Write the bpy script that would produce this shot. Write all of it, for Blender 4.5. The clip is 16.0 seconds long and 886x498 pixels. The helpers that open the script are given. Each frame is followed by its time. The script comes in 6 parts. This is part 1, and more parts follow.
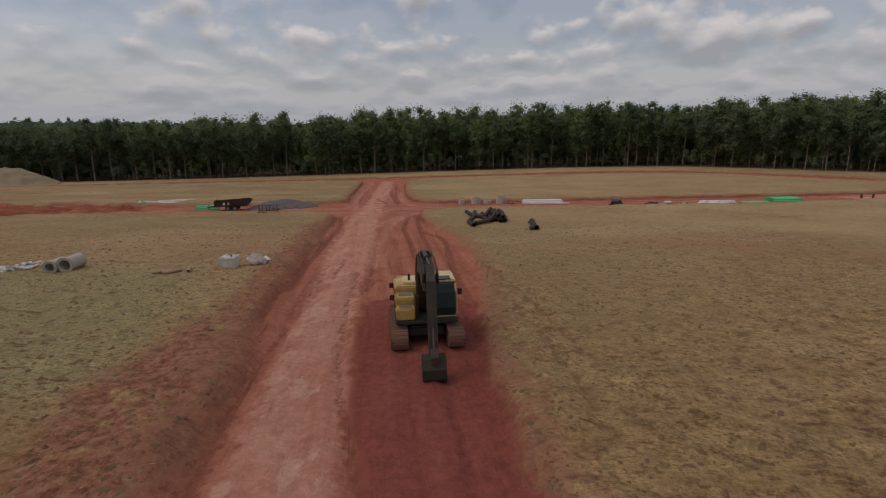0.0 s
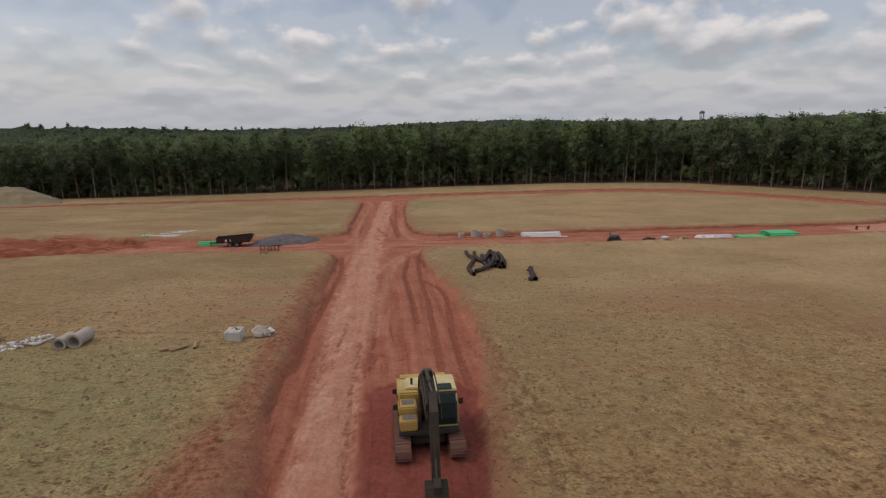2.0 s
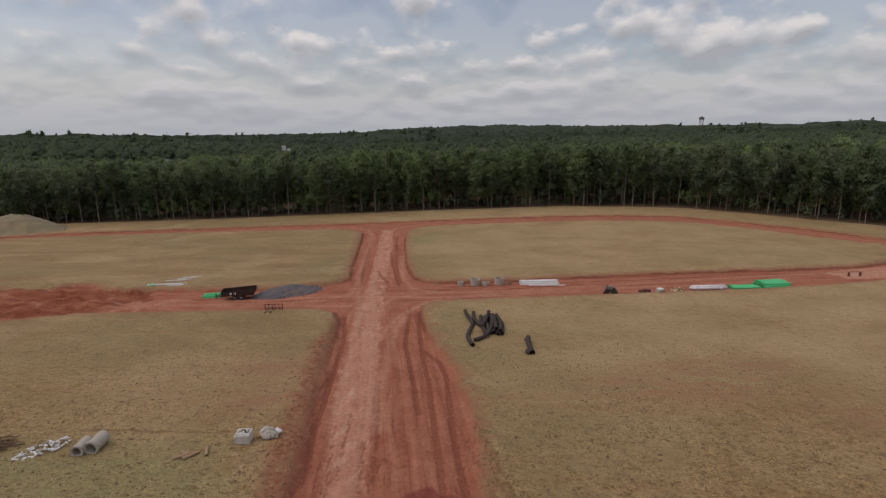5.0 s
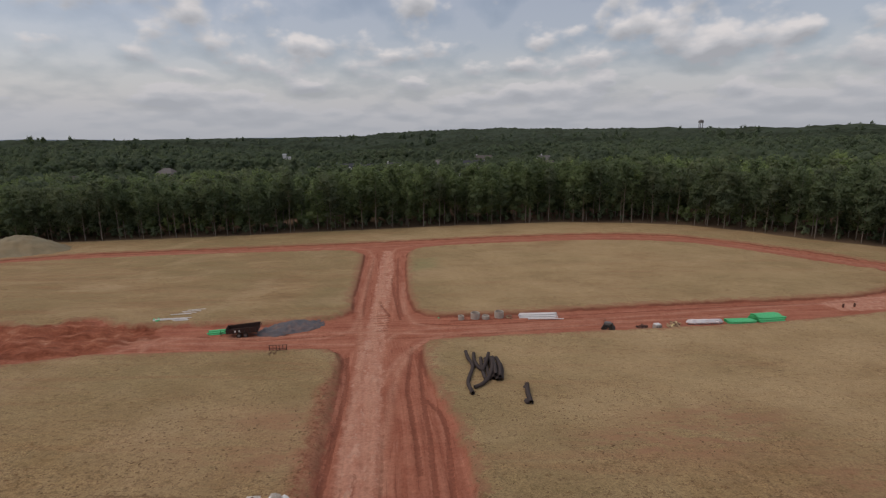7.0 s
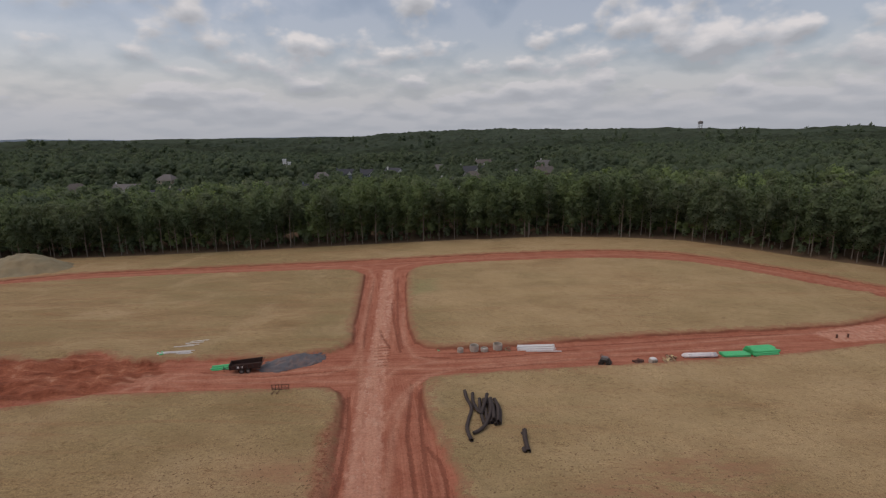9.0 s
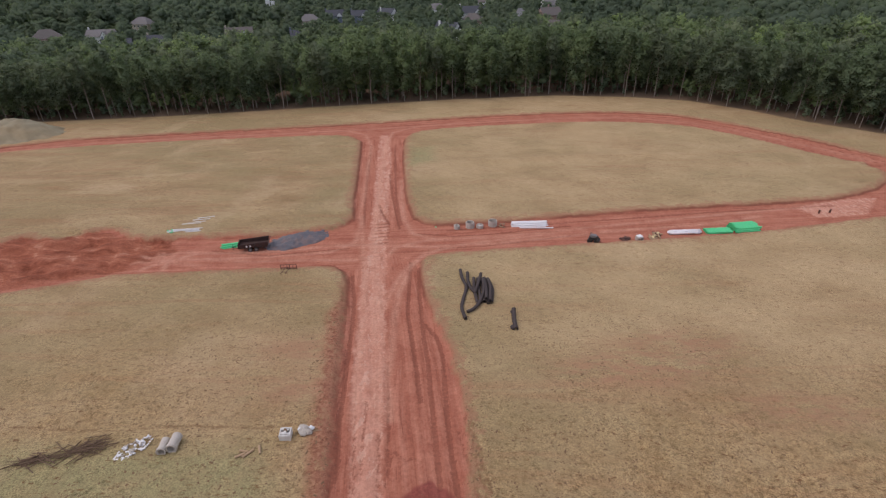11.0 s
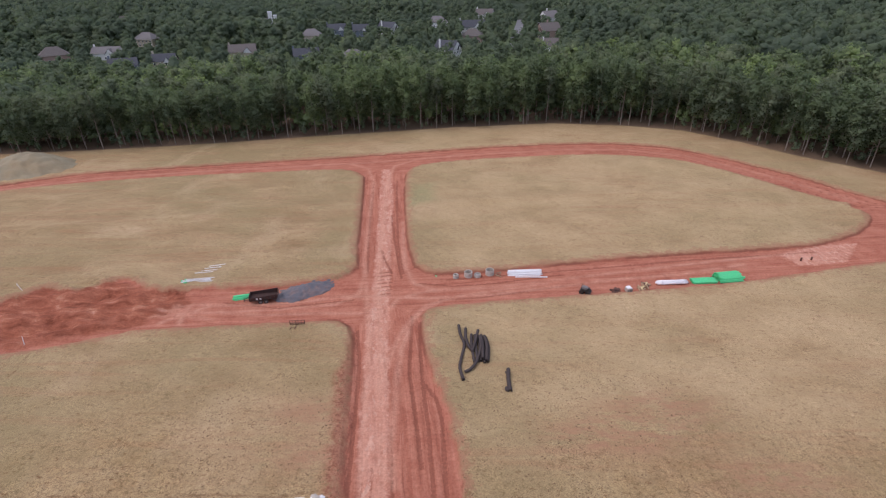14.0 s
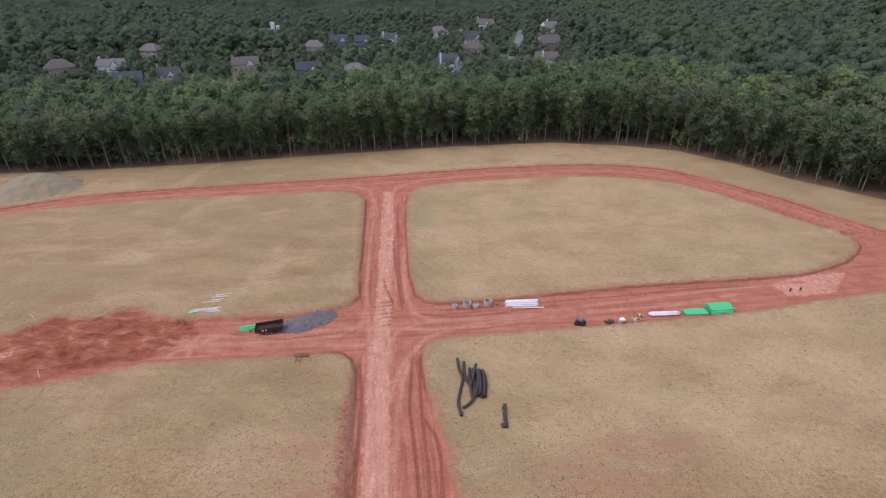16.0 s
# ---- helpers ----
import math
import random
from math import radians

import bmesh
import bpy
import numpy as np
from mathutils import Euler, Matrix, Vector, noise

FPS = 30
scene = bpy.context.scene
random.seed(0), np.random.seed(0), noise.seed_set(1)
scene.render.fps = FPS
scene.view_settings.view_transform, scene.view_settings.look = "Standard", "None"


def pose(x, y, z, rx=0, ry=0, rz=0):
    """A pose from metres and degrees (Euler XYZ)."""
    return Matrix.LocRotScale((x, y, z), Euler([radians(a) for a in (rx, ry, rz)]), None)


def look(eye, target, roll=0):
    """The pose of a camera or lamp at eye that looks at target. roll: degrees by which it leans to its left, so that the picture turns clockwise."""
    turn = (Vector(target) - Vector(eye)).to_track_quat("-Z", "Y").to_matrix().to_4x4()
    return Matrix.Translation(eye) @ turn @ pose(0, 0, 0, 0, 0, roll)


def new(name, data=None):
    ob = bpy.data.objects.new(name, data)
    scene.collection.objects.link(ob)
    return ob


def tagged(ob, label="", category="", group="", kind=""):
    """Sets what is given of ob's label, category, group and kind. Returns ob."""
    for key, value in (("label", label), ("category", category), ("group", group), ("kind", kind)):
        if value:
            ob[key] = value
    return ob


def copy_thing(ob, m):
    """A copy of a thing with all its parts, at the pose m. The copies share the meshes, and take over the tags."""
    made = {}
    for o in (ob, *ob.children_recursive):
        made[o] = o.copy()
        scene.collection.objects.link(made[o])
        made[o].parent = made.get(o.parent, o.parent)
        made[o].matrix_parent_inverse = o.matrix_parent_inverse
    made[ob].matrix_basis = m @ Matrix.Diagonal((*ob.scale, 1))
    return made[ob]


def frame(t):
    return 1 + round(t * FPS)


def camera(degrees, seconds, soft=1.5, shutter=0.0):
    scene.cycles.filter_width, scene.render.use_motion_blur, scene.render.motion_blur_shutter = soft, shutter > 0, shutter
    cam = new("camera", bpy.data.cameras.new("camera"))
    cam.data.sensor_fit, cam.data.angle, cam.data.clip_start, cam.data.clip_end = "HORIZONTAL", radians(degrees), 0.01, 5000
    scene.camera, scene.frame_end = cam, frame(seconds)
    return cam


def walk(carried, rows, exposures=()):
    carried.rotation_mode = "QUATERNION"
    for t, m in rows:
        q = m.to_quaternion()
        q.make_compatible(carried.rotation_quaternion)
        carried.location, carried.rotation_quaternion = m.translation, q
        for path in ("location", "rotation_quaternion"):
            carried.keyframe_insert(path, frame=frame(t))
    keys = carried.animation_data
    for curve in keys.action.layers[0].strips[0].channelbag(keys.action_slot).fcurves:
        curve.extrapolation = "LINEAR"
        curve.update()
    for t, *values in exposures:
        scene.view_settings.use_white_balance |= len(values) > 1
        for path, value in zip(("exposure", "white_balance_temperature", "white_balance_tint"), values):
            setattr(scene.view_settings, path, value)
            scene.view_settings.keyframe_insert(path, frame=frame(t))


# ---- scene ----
cam = camera(80.8, 16.0, soft=1.25)
PATH = [
    (0, (-0.104, 0.098, 10.559), (-0.136, 2.046, 10.107), -0.6),
    (0.5, (-0.05, 0.314, 11.767), (-0.084, 2.263, 11.317), -0.6),
    (1, (-0.069, 0.433, 12.934), (-0.102, 2.382, 12.485), -0.6),
    (1.5, (-0.125, 0.428, 14.082), (-0.155, 2.377, 13.636), -0.6),
    (2, (-0.176, 0.408, 15.273), (-0.204, 2.358, 14.829), -0.6),
    (2.5, (-0.183, 0.313, 16.52), (-0.213, 2.263, 16.077), -0.5),
    (3, (-0.128, 0.277, 17.751), (-0.158, 2.228, 17.31), -0.5),
    (3.5, (-0.095, 0.415, 18.999), (-0.124, 2.366, 18.56), -0.5),
    (4, (-0.092, 0.522, 20.126), (-0.121, 2.473, 19.688), -0.5),
    (6.5, (-0.099, 0.154, 26.653), (-0.127, 2.106, 26.223), -0.7),
    (7, (-0.068, 0.196, 27.962), (-0.097, 2.149, 27.533), -0.72),
    (7.5, (-0.028, 0.248, 29.361), (-0.057, 2.201, 28.933), -0.72),
    (8, (-0.004, 0.271, 30.777), (-0.032, 2.224, 30.348), -0.72),
    (8.5, (-0.03, 0.206, 32.261), (-0.057, 2.159, 31.833), -0.72),
    (9, (0.062, 0.195, 33.663), (0.034, 2.147, 33.23), -0.78),
    (9.3, (0.09, 0.226, 34.484), (0.062, 2.159, 33.972), -0.8),
    (9.5, (0.109, 0.247, 35.031), (0.082, 2.179, 34.514), -0.8),
    (10, (0.212, -0.065, 35.83), (0.182, 1.864, 35.305), -0.8),
    (10.1, (0.228, -0.049, 36.151), (0.199, 1.839, 35.493), -0.82),
    (10.2, (0.245, -0.033, 36.472), (0.216, 1.784, 35.638), -0.84),
    (10.3, (0.261, -0.018, 36.793), (0.233, 1.755, 35.867), -0.86),
    (10.4, (0.277, -0.002, 37.115), (0.25, 1.752, 36.154), -0.88),
    (10.6, (0.31, 0.03, 37.757), (0.282, 1.778, 36.785), -0.9),
    (11.5, (0.456, 0.172, 40.647), (0.429, 1.918, 39.672), -1.02),
    (12.5, (0.619, 0.33, 43.859), (0.588, 2.076, 42.884), -1.15),
    (13, (0.649, 0.292, 45.488), (0.618, 2.039, 44.514), -1.13),
    (13.5, (0.678, 0.229, 47.023), (0.647, 1.977, 46.052), -1.1),
    (14, (0.73, 0.1, 48.602), (0.699, 1.849, 47.632), -1.08),
    (14.5, (0.825, 0.104, 50.164), (0.792, 1.854, 49.196), -1.05),
    (15, (0.891, 0.068, 51.711), (0.857, 1.819, 50.745), -1.04),
    (15.5, (0.95, 0.044, 53.219), (0.917, 1.796, 52.254), -1.03),
    (16, (1.034, -0.02, 54.561), (1.0, 1.734, 53.601), -1.02),
]
EXPOSURES = [(0.0, -0.44, 7000, 17), (1.0, -0.13, 7000, 17), (2.0, -0.12, 7000, 16), (4.0, -0.16, 7000, 16), (6.5, -0.22, 6950, 16), (10.0, -0.20, 6850, 17), (10.4, 0.12, 6600, 18), (12.5, 0.57, 6200, 21), (16.0, 0.69, 6000, 23)]
walk(cam, [(t, look(*p)) for t, *p in PATH], EXPOSURES)

# ---- daylight: broken cloud, veiled sun ----
SUN_EL, SUN_AZ = 56.0, -95.0   # azimuth from +y, clockwise
ZENITH = 1.6   # the cloud deck overhead against the horizon's
world = bpy.data.worlds.new("sky")
scene.world = world
world.use_nodes = True
wn, wl = world.node_tree.nodes, world.node_tree.links
wn.clear()


def wnode(kind, **values):
    n = wn.new(kind)
    for k, v in values.items():
        n.inputs[k].default_value = v
    return n


w_out = wn.new("ShaderNodeOutputWorld")
sky = wn.new("ShaderNodeTexSky")
sky.sky_type, sky.sun_disc = "NISHITA", False
sky.sun_elevation, sky.sun_rotation = radians(SUN_EL), radians(SUN_AZ)
sky.air_density, sky.dust_density = 1.0, 2.5
bg_sky = wnode("ShaderNodeBackground", Strength=0.125)
wl.new(sky.outputs[0], bg_sky.inputs[0])
tc = wn.new("ShaderNodeTexCoord")
sep = wn.new("ShaderNodeSeparateXYZ")
wl.new(tc.outputs["Generated"], sep.inputs[0])
def wmath(op, a, b=0.0):
    n = wn.new("ShaderNodeMath")
    n.operation = op
    for sock, v in zip(n.inputs, (a, b)):
        if isinstance(v, (int, float)):
            sock.default_value = v
        else:
            wl.new(v, sock)
    return n.outputs[0]


# the cloud deck by bearing and by the logarithm of height over the horizon, so that it closes up with distance
bearing = wmath("ARCTAN2", sep.outputs[0], sep.outputs[1])
rising = wmath("LOGARITHM", wmath("MAXIMUM", wmath("ADD", sep.outputs[2], 0.09), 0.03), 2.718)
flat = wn.new("ShaderNodeCombineXYZ")
wl.new(bearing, flat.inputs[0])
wl.new(rising, flat.inputs[1])


def wrange(src, lo, hi, to_lo=0.0, to_hi=1.0, soft=True):
    r = wn.new("ShaderNodeMapRange")
    r.interpolation_type = "SMOOTHSTEP" if soft else "LINEAR"
    for key, v in (("From Min", lo), ("From Max", hi), ("To Min", to_lo), ("To Max", to_hi)):
        r.inputs[key].default_value = v
    wl.new(src, r.inputs[0])
    return r.outputs[0]


def cloud_mass(shift_y, detail):
    """Heaped cloud: broad masses with billowing lumps on them."""
    mp = wn.new("ShaderNodeMapping")
    mp.inputs["Location"].default_value = (9.4, 1.35 + shift_y, 0.3)
    mp.inputs["Scale"].default_value = (5.8, 2.5, 0)
    wl.new(flat.outputs[0], mp.inputs[0])
    broad_ = wnode("ShaderNodeTexNoise", Scale=0.75, Detail=2.0, Roughness=0.5, Distortion=0.35)
    wl.new(mp.outputs[0], broad_.inputs["Vector"])
    billow = wn.new("ShaderNodeTexVoronoi")
    billow.feature = "SMOOTH_F1"
    for key, v in (("Scale", 2.1), ("Detail", detail), ("Roughness", 0.55), ("Smoothness", 0.55)):
        billow.inputs[key].default_value = v
    wl.new(mp.outputs[0], billow.inputs["Vector"])
    wisp = wnode("ShaderNodeTexNoise", Scale=4.0, Detail=detail + 2, Roughness=0.6, Distortion=0.2)
    wl.new(mp.outputs[0], wisp.inputs["Vector"])
    return wmath("ADD", wmath("SUBTRACT", broad_.outputs[0], wmath("MULTIPLY", billow.outputs["Distance"], 0.30)), wmath("MULTIPLY", wisp.outputs[0], 0.20))


# cloud cover, and bright tops over dark undersides
here, above, below = cloud_mass(0.0, 3.0), cloud_mass(0.15, 1.0), cloud_mass(-0.12, 1.0)
cover = wrange(here, 0.29, 0.46)
lit_top = wmath("SUBTRACT", below, above)
thin_part = wmath("MULTIPLY", wmath("SUBTRACT", 0.5, here), 0.45)
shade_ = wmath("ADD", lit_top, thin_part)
belly_r = wn.new("ShaderNodeValToRGB")
wl.new(wrange(shade_, -0.13, 0.17, soft=False), belly_r.inputs[0])
e = belly_r.color_ramp.elements
e[0].position, e[0].color = 0.0, (0.40, 0.44, 0.487, 1)
e[1].position, e[1].color = 1.0, (0.74, 0.76, 0.785, 1)
mid = e.new(0.5)
mid.color = (0.53, 0.575, 0.625, 1)
# the far deck fades into grey haze low over the horizon; overhead the deck is brighter
haze = wrange(sep.outputs[2], -0.02, 0.17, 0.92, 0.0)
veil = wn.new("ShaderNodeMix")
veil.data_type = "RGBA"
veil.inputs[7].default_value = (0.405, 0.455, 0.515, 1)
wl.new(haze, veil.inputs[0])
wl.new(belly_r.outputs[0], veil.inputs[6])
bg_cloud = wn.new("ShaderNodeBackground")
wl.new(veil.outputs[2], bg_cloud.inputs[0])
wl.new(wrange(sep.outputs[2], 0.28, 0.85, 1.0, ZENITH), bg_cloud.inputs[1])
more = wmath("ADD", wmath("ADD", wmath("MULTIPLY", cover, 0.72), 0.28), haze)
more.node.use_clamp = True
w_mix = wn.new("ShaderNodeMixShader")
wl.new(more, w_mix.inputs[0])
wl.new(bg_sky.outputs[0], w_mix.inputs[1])
wl.new(bg_cloud.outputs[0], w_mix.inputs[2])
wl.new(w_mix.outputs[0], w_out.inputs[0])

sun = new("sun", bpy.data.lights.new("sun", "SUN"))
sun.data.energy, sun.data.angle, sun.data.color = 0.6, radians(34), (1.0, 0.94, 0.85)
az, el = radians(SUN_AZ), radians(SUN_EL)
sun.matrix_world = look((0, 0, 80), Vector((0, 0, 80)) - Vector((math.sin(az) * math.cos(el), math.cos(az) * math.cos(el), math.sin(el))))


# ---- materials ----
class Mat:
    """A small node builder."""

    def __init__(self, name, rough=0.8, metal=0.0, spec=0.3):
        self.m = bpy.data.materials.new(name)
        self.m.use_nodes = True
        self.n, self.l = self.m.node_tree.nodes, self.m.node_tree.links
        self.b = self.n["Principled BSDF"]
        self.b.inputs["Roughness"].default_value = rough
        self.b.inputs["Metallic"].default_value = metal
        self.b.inputs["Specular IOR Level"].default_value = spec
        self.co = self.n.new("ShaderNodeTexCoord").outputs["Object"]

    def link(self, a, b):
        self.l.new(a, b)

    def mapped(self, scale=(1, 1, 1), rot=0.0, src=None):
        mp = self.n.new("ShaderNodeMapping")
        mp.inputs["Scale"].default_value = scale
        mp.inputs["Rotation"].default_value = (0, 0, radians(rot))
        self.link(src or self.co, mp.inputs[0])
        return mp.outputs[0]

    def noise(self, scale, detail=4.0, rough=0.55, vec=None, distort=0.0):
        t = self.n.new("ShaderNodeTexNoise")
        t.inputs["Scale"].default_value, t.inputs["Detail"].default_value = scale, detail
        t.inputs["Roughness"].default_value, t.inputs["Distortion"].default_value = rough, distort
        self.link(vec or self.co, t.inputs["Vector"])
        return t.outputs[0]

    def ramp(self, src, *stops):
        r = self.n.new("ShaderNodeValToRGB")
        els = r.color_ramp.elements
        while len(els) < len(stops):
            els.new(0.5)
        for el_, (p, c) in zip(els, stops):
            el_.position = p
            el_.color = (c, c, c, 1) if not isinstance(c, tuple) else (*c, 1)
        self.link(src, r.inputs[0])
        return r.outputs[0]

    def mix(self, fac, a, b, how="MIX"):
        x = self.n.new("ShaderNodeMix")
        x.data_type, x.blend_type = "RGBA", how
        for s, v in ((x.inputs[0], fac), (x.inputs[6], a), (x.inputs[7], b)):
            if isinstance(v, (int, float)):
                s.default_value = v
            elif isinstance(v, tuple):
                s.default_value = (*v, 1)
            else:
                self.link(v, s)
        return x.outputs[2]

    def math(self, op, a, b=0.0, clamp=False):
        x = self.n.new("ShaderNodeMath")
        x.operation, x.use_clamp = op, clamp
        for s, v in zip(x.inputs, (a, b)):
            if isinstance(v, (int, float)):
                s.default_value = v
            else:
                self.link(v, s)
        return x.outputs[0]

    def step(self, src, lo, hi):
        r = self.n.new("ShaderNodeMapRange")
        r.interpolation_type = "SMOOTHSTEP"
        r.inputs["From Min"].default_value, r.inputs["From Max"].default_value = lo, hi
        self.link(src, r.inputs[0])
        return r.outputs[0]

    def attr(self, name):
        a = self.n.new("ShaderNodeAttribute")
        a.attribute_name = name
        return a.outputs["Fac"]

    def bump(self, height, strength=0.4, distance=0.05):
        b = self.n.new("ShaderNodeBump")
        b.inputs["Strength"].default_value, b.inputs["Distance"].default_value = strength, distance
        self.link(height, b.inputs["Height"])
        self.link(b.outputs[0], self.b.inputs["Normal"])

    def rnd(self, island=False):
        if island:
            return self.n.new("ShaderNodeNewGeometry").outputs["Random Per Island"]
        return self.n.new("ShaderNodeObjectInfo").outputs["Random"]

    def colour(self, src):
        self.link(src, self.b.inputs["Base Color"])
        return self.m


def plain(name, col, rough=0.6, metal=0.0, dirt=0.25, scale=3.0, dirt_col=(0.16, 0.075, 0.045), spec=0.35):
    """A painted or plain surface with two scales of dirt and wear."""
    m = Mat(name, rough, metal, spec)
    big = m.ramp(m.noise(scale, 5, 0.6), (0.42, 0.0), (0.75, 1.0))
    fine = m.noise(scale * 9, 4, 0.6)
    c = m.mix(m.math("MULTIPLY", big, dirt), col, dirt_col)
    c = m.mix(0.25, c, m.ramp(fine, (0.3, 0.55), (0.7, 1.0)), "MULTIPLY")
    m.bump(fine, 0.15, 0.01)
    return m.colour(c)


def earth_material():
    m = Mat("straw_covered_earth_and_red_clay", 0.95, spec=0.12)
    d, lane, along = m.attr("road"), m.attr("lane"), m.attr("along")
    worn, wet, wood, churn, sage = m.attr("worn"), m.attr("damp"), m.attr("wood"), m.attr("churn"), m.attr("sage")
    tyre, rut, brown = m.attr("tyre"), m.attr("rut"), m.attr("brown")
    # straw field
    broad = m.noise(0.022, 5, 0.6, distort=0.6)
    middle = m.noise(0.13, 6, 0.62, m.mapped((0.7, 1.25, 1), 8), 0.4)
    grain = m.noise(6.5, 6, 0.75)
    tuft = m.noise(1.7, 7, 0.74)
    blades = m.noise(14.0, 3, 0.7, m.mapped((0.35, 1.5, 1), 12))
    sweeps = m.noise(1.0, 5, 0.62, m.mapped((0.030, 0.42, 1), 6), 0.8)
    straw = m.ramp(middle, (0.28, (0.245, 0.158, 0.076)), (0.50, (0.337, 0.229, 0.117)), (0.72, (0.413, 0.291, 0.155)))
    straw = m.mix(m.ramp(broad, (0.40, 0.0), (0.60, 0.85)), straw, (0.262, 0.196, 0.094))
    straw = m.mix(m.math("MULTIPLY", m.ramp(sweeps, (0.50, 0.0), (0.66, 1.0)), 0.45), straw, (0.300, 0.155, 0.080))
    straw = m.mix(m.math("MULTIPLY", m.ramp(m.noise(0.05, 6, 0.62, m.mapped((1, 1, 1), 50), 0.5), (0.52, 0.0), (0.68, 1.0)), 0.6), straw, (0.439, 0.315, 0.178))
    straw = m.mix(m.math("MULTIPLY", sage, m.ramp(m.noise(0.5, 5, 0.65), (0.25, 0.35), (0.55, 0.95))), straw, (0.262, 0.228, 0.108))
    dense = m.math("MULTIPLY", m.attr("dense"), m.ramp(m.noise(0.09, 6, 0.65), (0.34, 0.05), (0.62, 0.75)))
    straw = m.mix(dense, straw, m.mix(middle, (0.385, 0.262, 0.130), (0.46, 0.335, 0.185)))
    soil = m.mix(m.ramp(tuft, (0.35, 0.0), (0.6, 1.0)), (0.190, 0.106, 0.046), (0.360, 0.232, 0.104))
    straw = m.mix(m.math("MULTIPLY", m.math("MULTIPLY", brown, m.math("SUBTRACT", 1.0, m.math("MULTIPLY", sage, 0.8))), m.ramp(m.noise(0.35, 6, 0.7, distort=0.5), (0.30, 0.15), (0.62, 0.95))), straw, soil)
    near_ = m.math("MULTIPLY_ADD", m.math("MINIMUM", brown, 1.0), 0.40)
    near_.node.inputs[2].default_value = 0.5
    patch = m.ramp(m.noise(0.4, 4, 0.6), (0.35, 0.35), (0.65, 1.0))
    straw = m.mix(m.math("MULTIPLY", patch, near_), straw, m.ramp(grain, (0.36, 0.36), (0.48, 1.02), (0.66, 1.6)), "MULTIPLY")
    straw = m.mix(m.math("MULTIPLY", patch, m.math("ADD", near_, 0.12)), straw, m.ramp(tuft, (0.33, 0.50), (0.45, 1.02), (0.7, 1.3)), "MULTIPLY")
    clump = m.noise(4.2, 5, 0.8)
    straw = m.mix(m.math("MULTIPLY", patch, m.ramp(clump, (0.38, 0.75), (0.42, 0.0))), straw, (0.125, 0.070, 0.032))
    straw = m.mix(m.math("MULTIPLY", patch, m.ramp(clump, (0.57, 0.0), (0.64, 0.6))), straw, (0.469, 0.344, 0.173))
    straw = m.mix(0.4, straw, m.ramp(blades, (0.3, 0.5), (0.62, 1.25)), "MULTIPLY")
    scraped = m.step(m.math("ADD", rut, m.math("MULTIPLY", m.math("SUBTRACT", m.noise(1.3, 7, 0.74), 0.5), 1.5)), 0.34, 0.62)
    straw = m.mix(m.math("MULTIPLY", scraped, 0.6), straw, (0.165, 0.082, 0.040))
    # dark specks of turned soil
    speck = m.math("MULTIPLY", m.ramp(m.noise(1.5, 8, 0.80, m.mapped((0.6, 1.5, 1), 10)), (0.57, 0.0), (0.61, 0.9)), m.math("ADD", near_, 0.12))
    straw = m.mix(speck, straw, (0.153, 0.074, 0.034))
    blush = m.math("MULTIPLY", m.attr("blush"), m.ramp(m.noise(0.45, 7, 0.74, m.mapped((0.5, 1.5, 1), 8)), (0.40, 0.0), (0.56, 0.7)))
    straw = m.mix(blush, straw, (0.345, 0.172, 0.100))
    # bare turned soil beside the road
    turned = m.math("MULTIPLY", m.attr("bare"), m.ramp(m.noise(0.75, 8, 0.78, distort=0.3), (0.41, 0.05), (0.47, 0.9)))
    straw = m.mix(turned, straw, m.ramp(m.noise(2.6, 6, 0.75), (0.38, (0.125, 0.040, 0.024)), (0.47, (0.262, 0.098, 0.056)), (0.62, (0.385, 0.190, 0.112))))
    # red clay
    vec = m.n.new("ShaderNodeCombineXYZ")
    lane = m.math("ADD", lane, m.math("MULTIPLY", m.math("SUBTRACT", m.noise(0.05, 2, 0.5), 0.5), 1.6))
    m.link(m.math("MULTIPLY", lane, 1.3), vec.inputs[0])
    m.link(m.math("MULTIPLY", along, 0.05), vec.inputs[1])
    streak = m.noise(1.0, 6, 0.68, vec.outputs[0], 0.15)
    cl_mid = m.noise(0.30, 6, 0.66, distort=0.4)
    cl_fine = m.noise(3.2, 6, 0.72)
    clay = m.ramp(streak, (0.28, (0.260, 0.082, 0.048)), (0.42, (0.375, 0.135, 0.080)), (0.56, (0.445, 0.180, 0.112)), (0.72, (0.520, 0.250, 0.162)))
    clay = m.mix(0.42, clay, m.mix(cl_fine, (0.330, 0.112, 0.066), (0.445, 0.175, 0.110)))
    clay = m.mix(m.ramp(cl_mid, (0.42, 0.0), (0.70, 0.65)), clay, (0.290, 0.086, 0.050))
    vec2 = m.n.new("ShaderNodeCombineXYZ")
    m.link(m.math("MULTIPLY", lane, 4.2), vec2.inputs[0])
    m.link(m.math("MULTIPLY", along, 0.16), vec2.inputs[1])
    thin = m.noise(1.0, 5, 0.66, vec2.outputs[0], 0.12)
    clay = m.mix(m.ramp(thin, (0.33, 0.45), (0.40, 0.0)), clay, (0.220, 0.066, 0.042))
    clay = m.mix(m.ramp(thin, (0.60, 0.0), (0.68, 0.28)), clay, (0.54, 0.275, 0.19))
    dusty = m.mix(m.ramp(cl_mid, (0.36, 0.0), (0.6, 0.75)), (0.475, 0.212, 0.138), (0.565, 0.292, 0.198))
    ragged = m.math("MULTIPLY", m.math("SUBTRACT", m.noise(0.9, 8, 0.72), 0.5), 2.8)
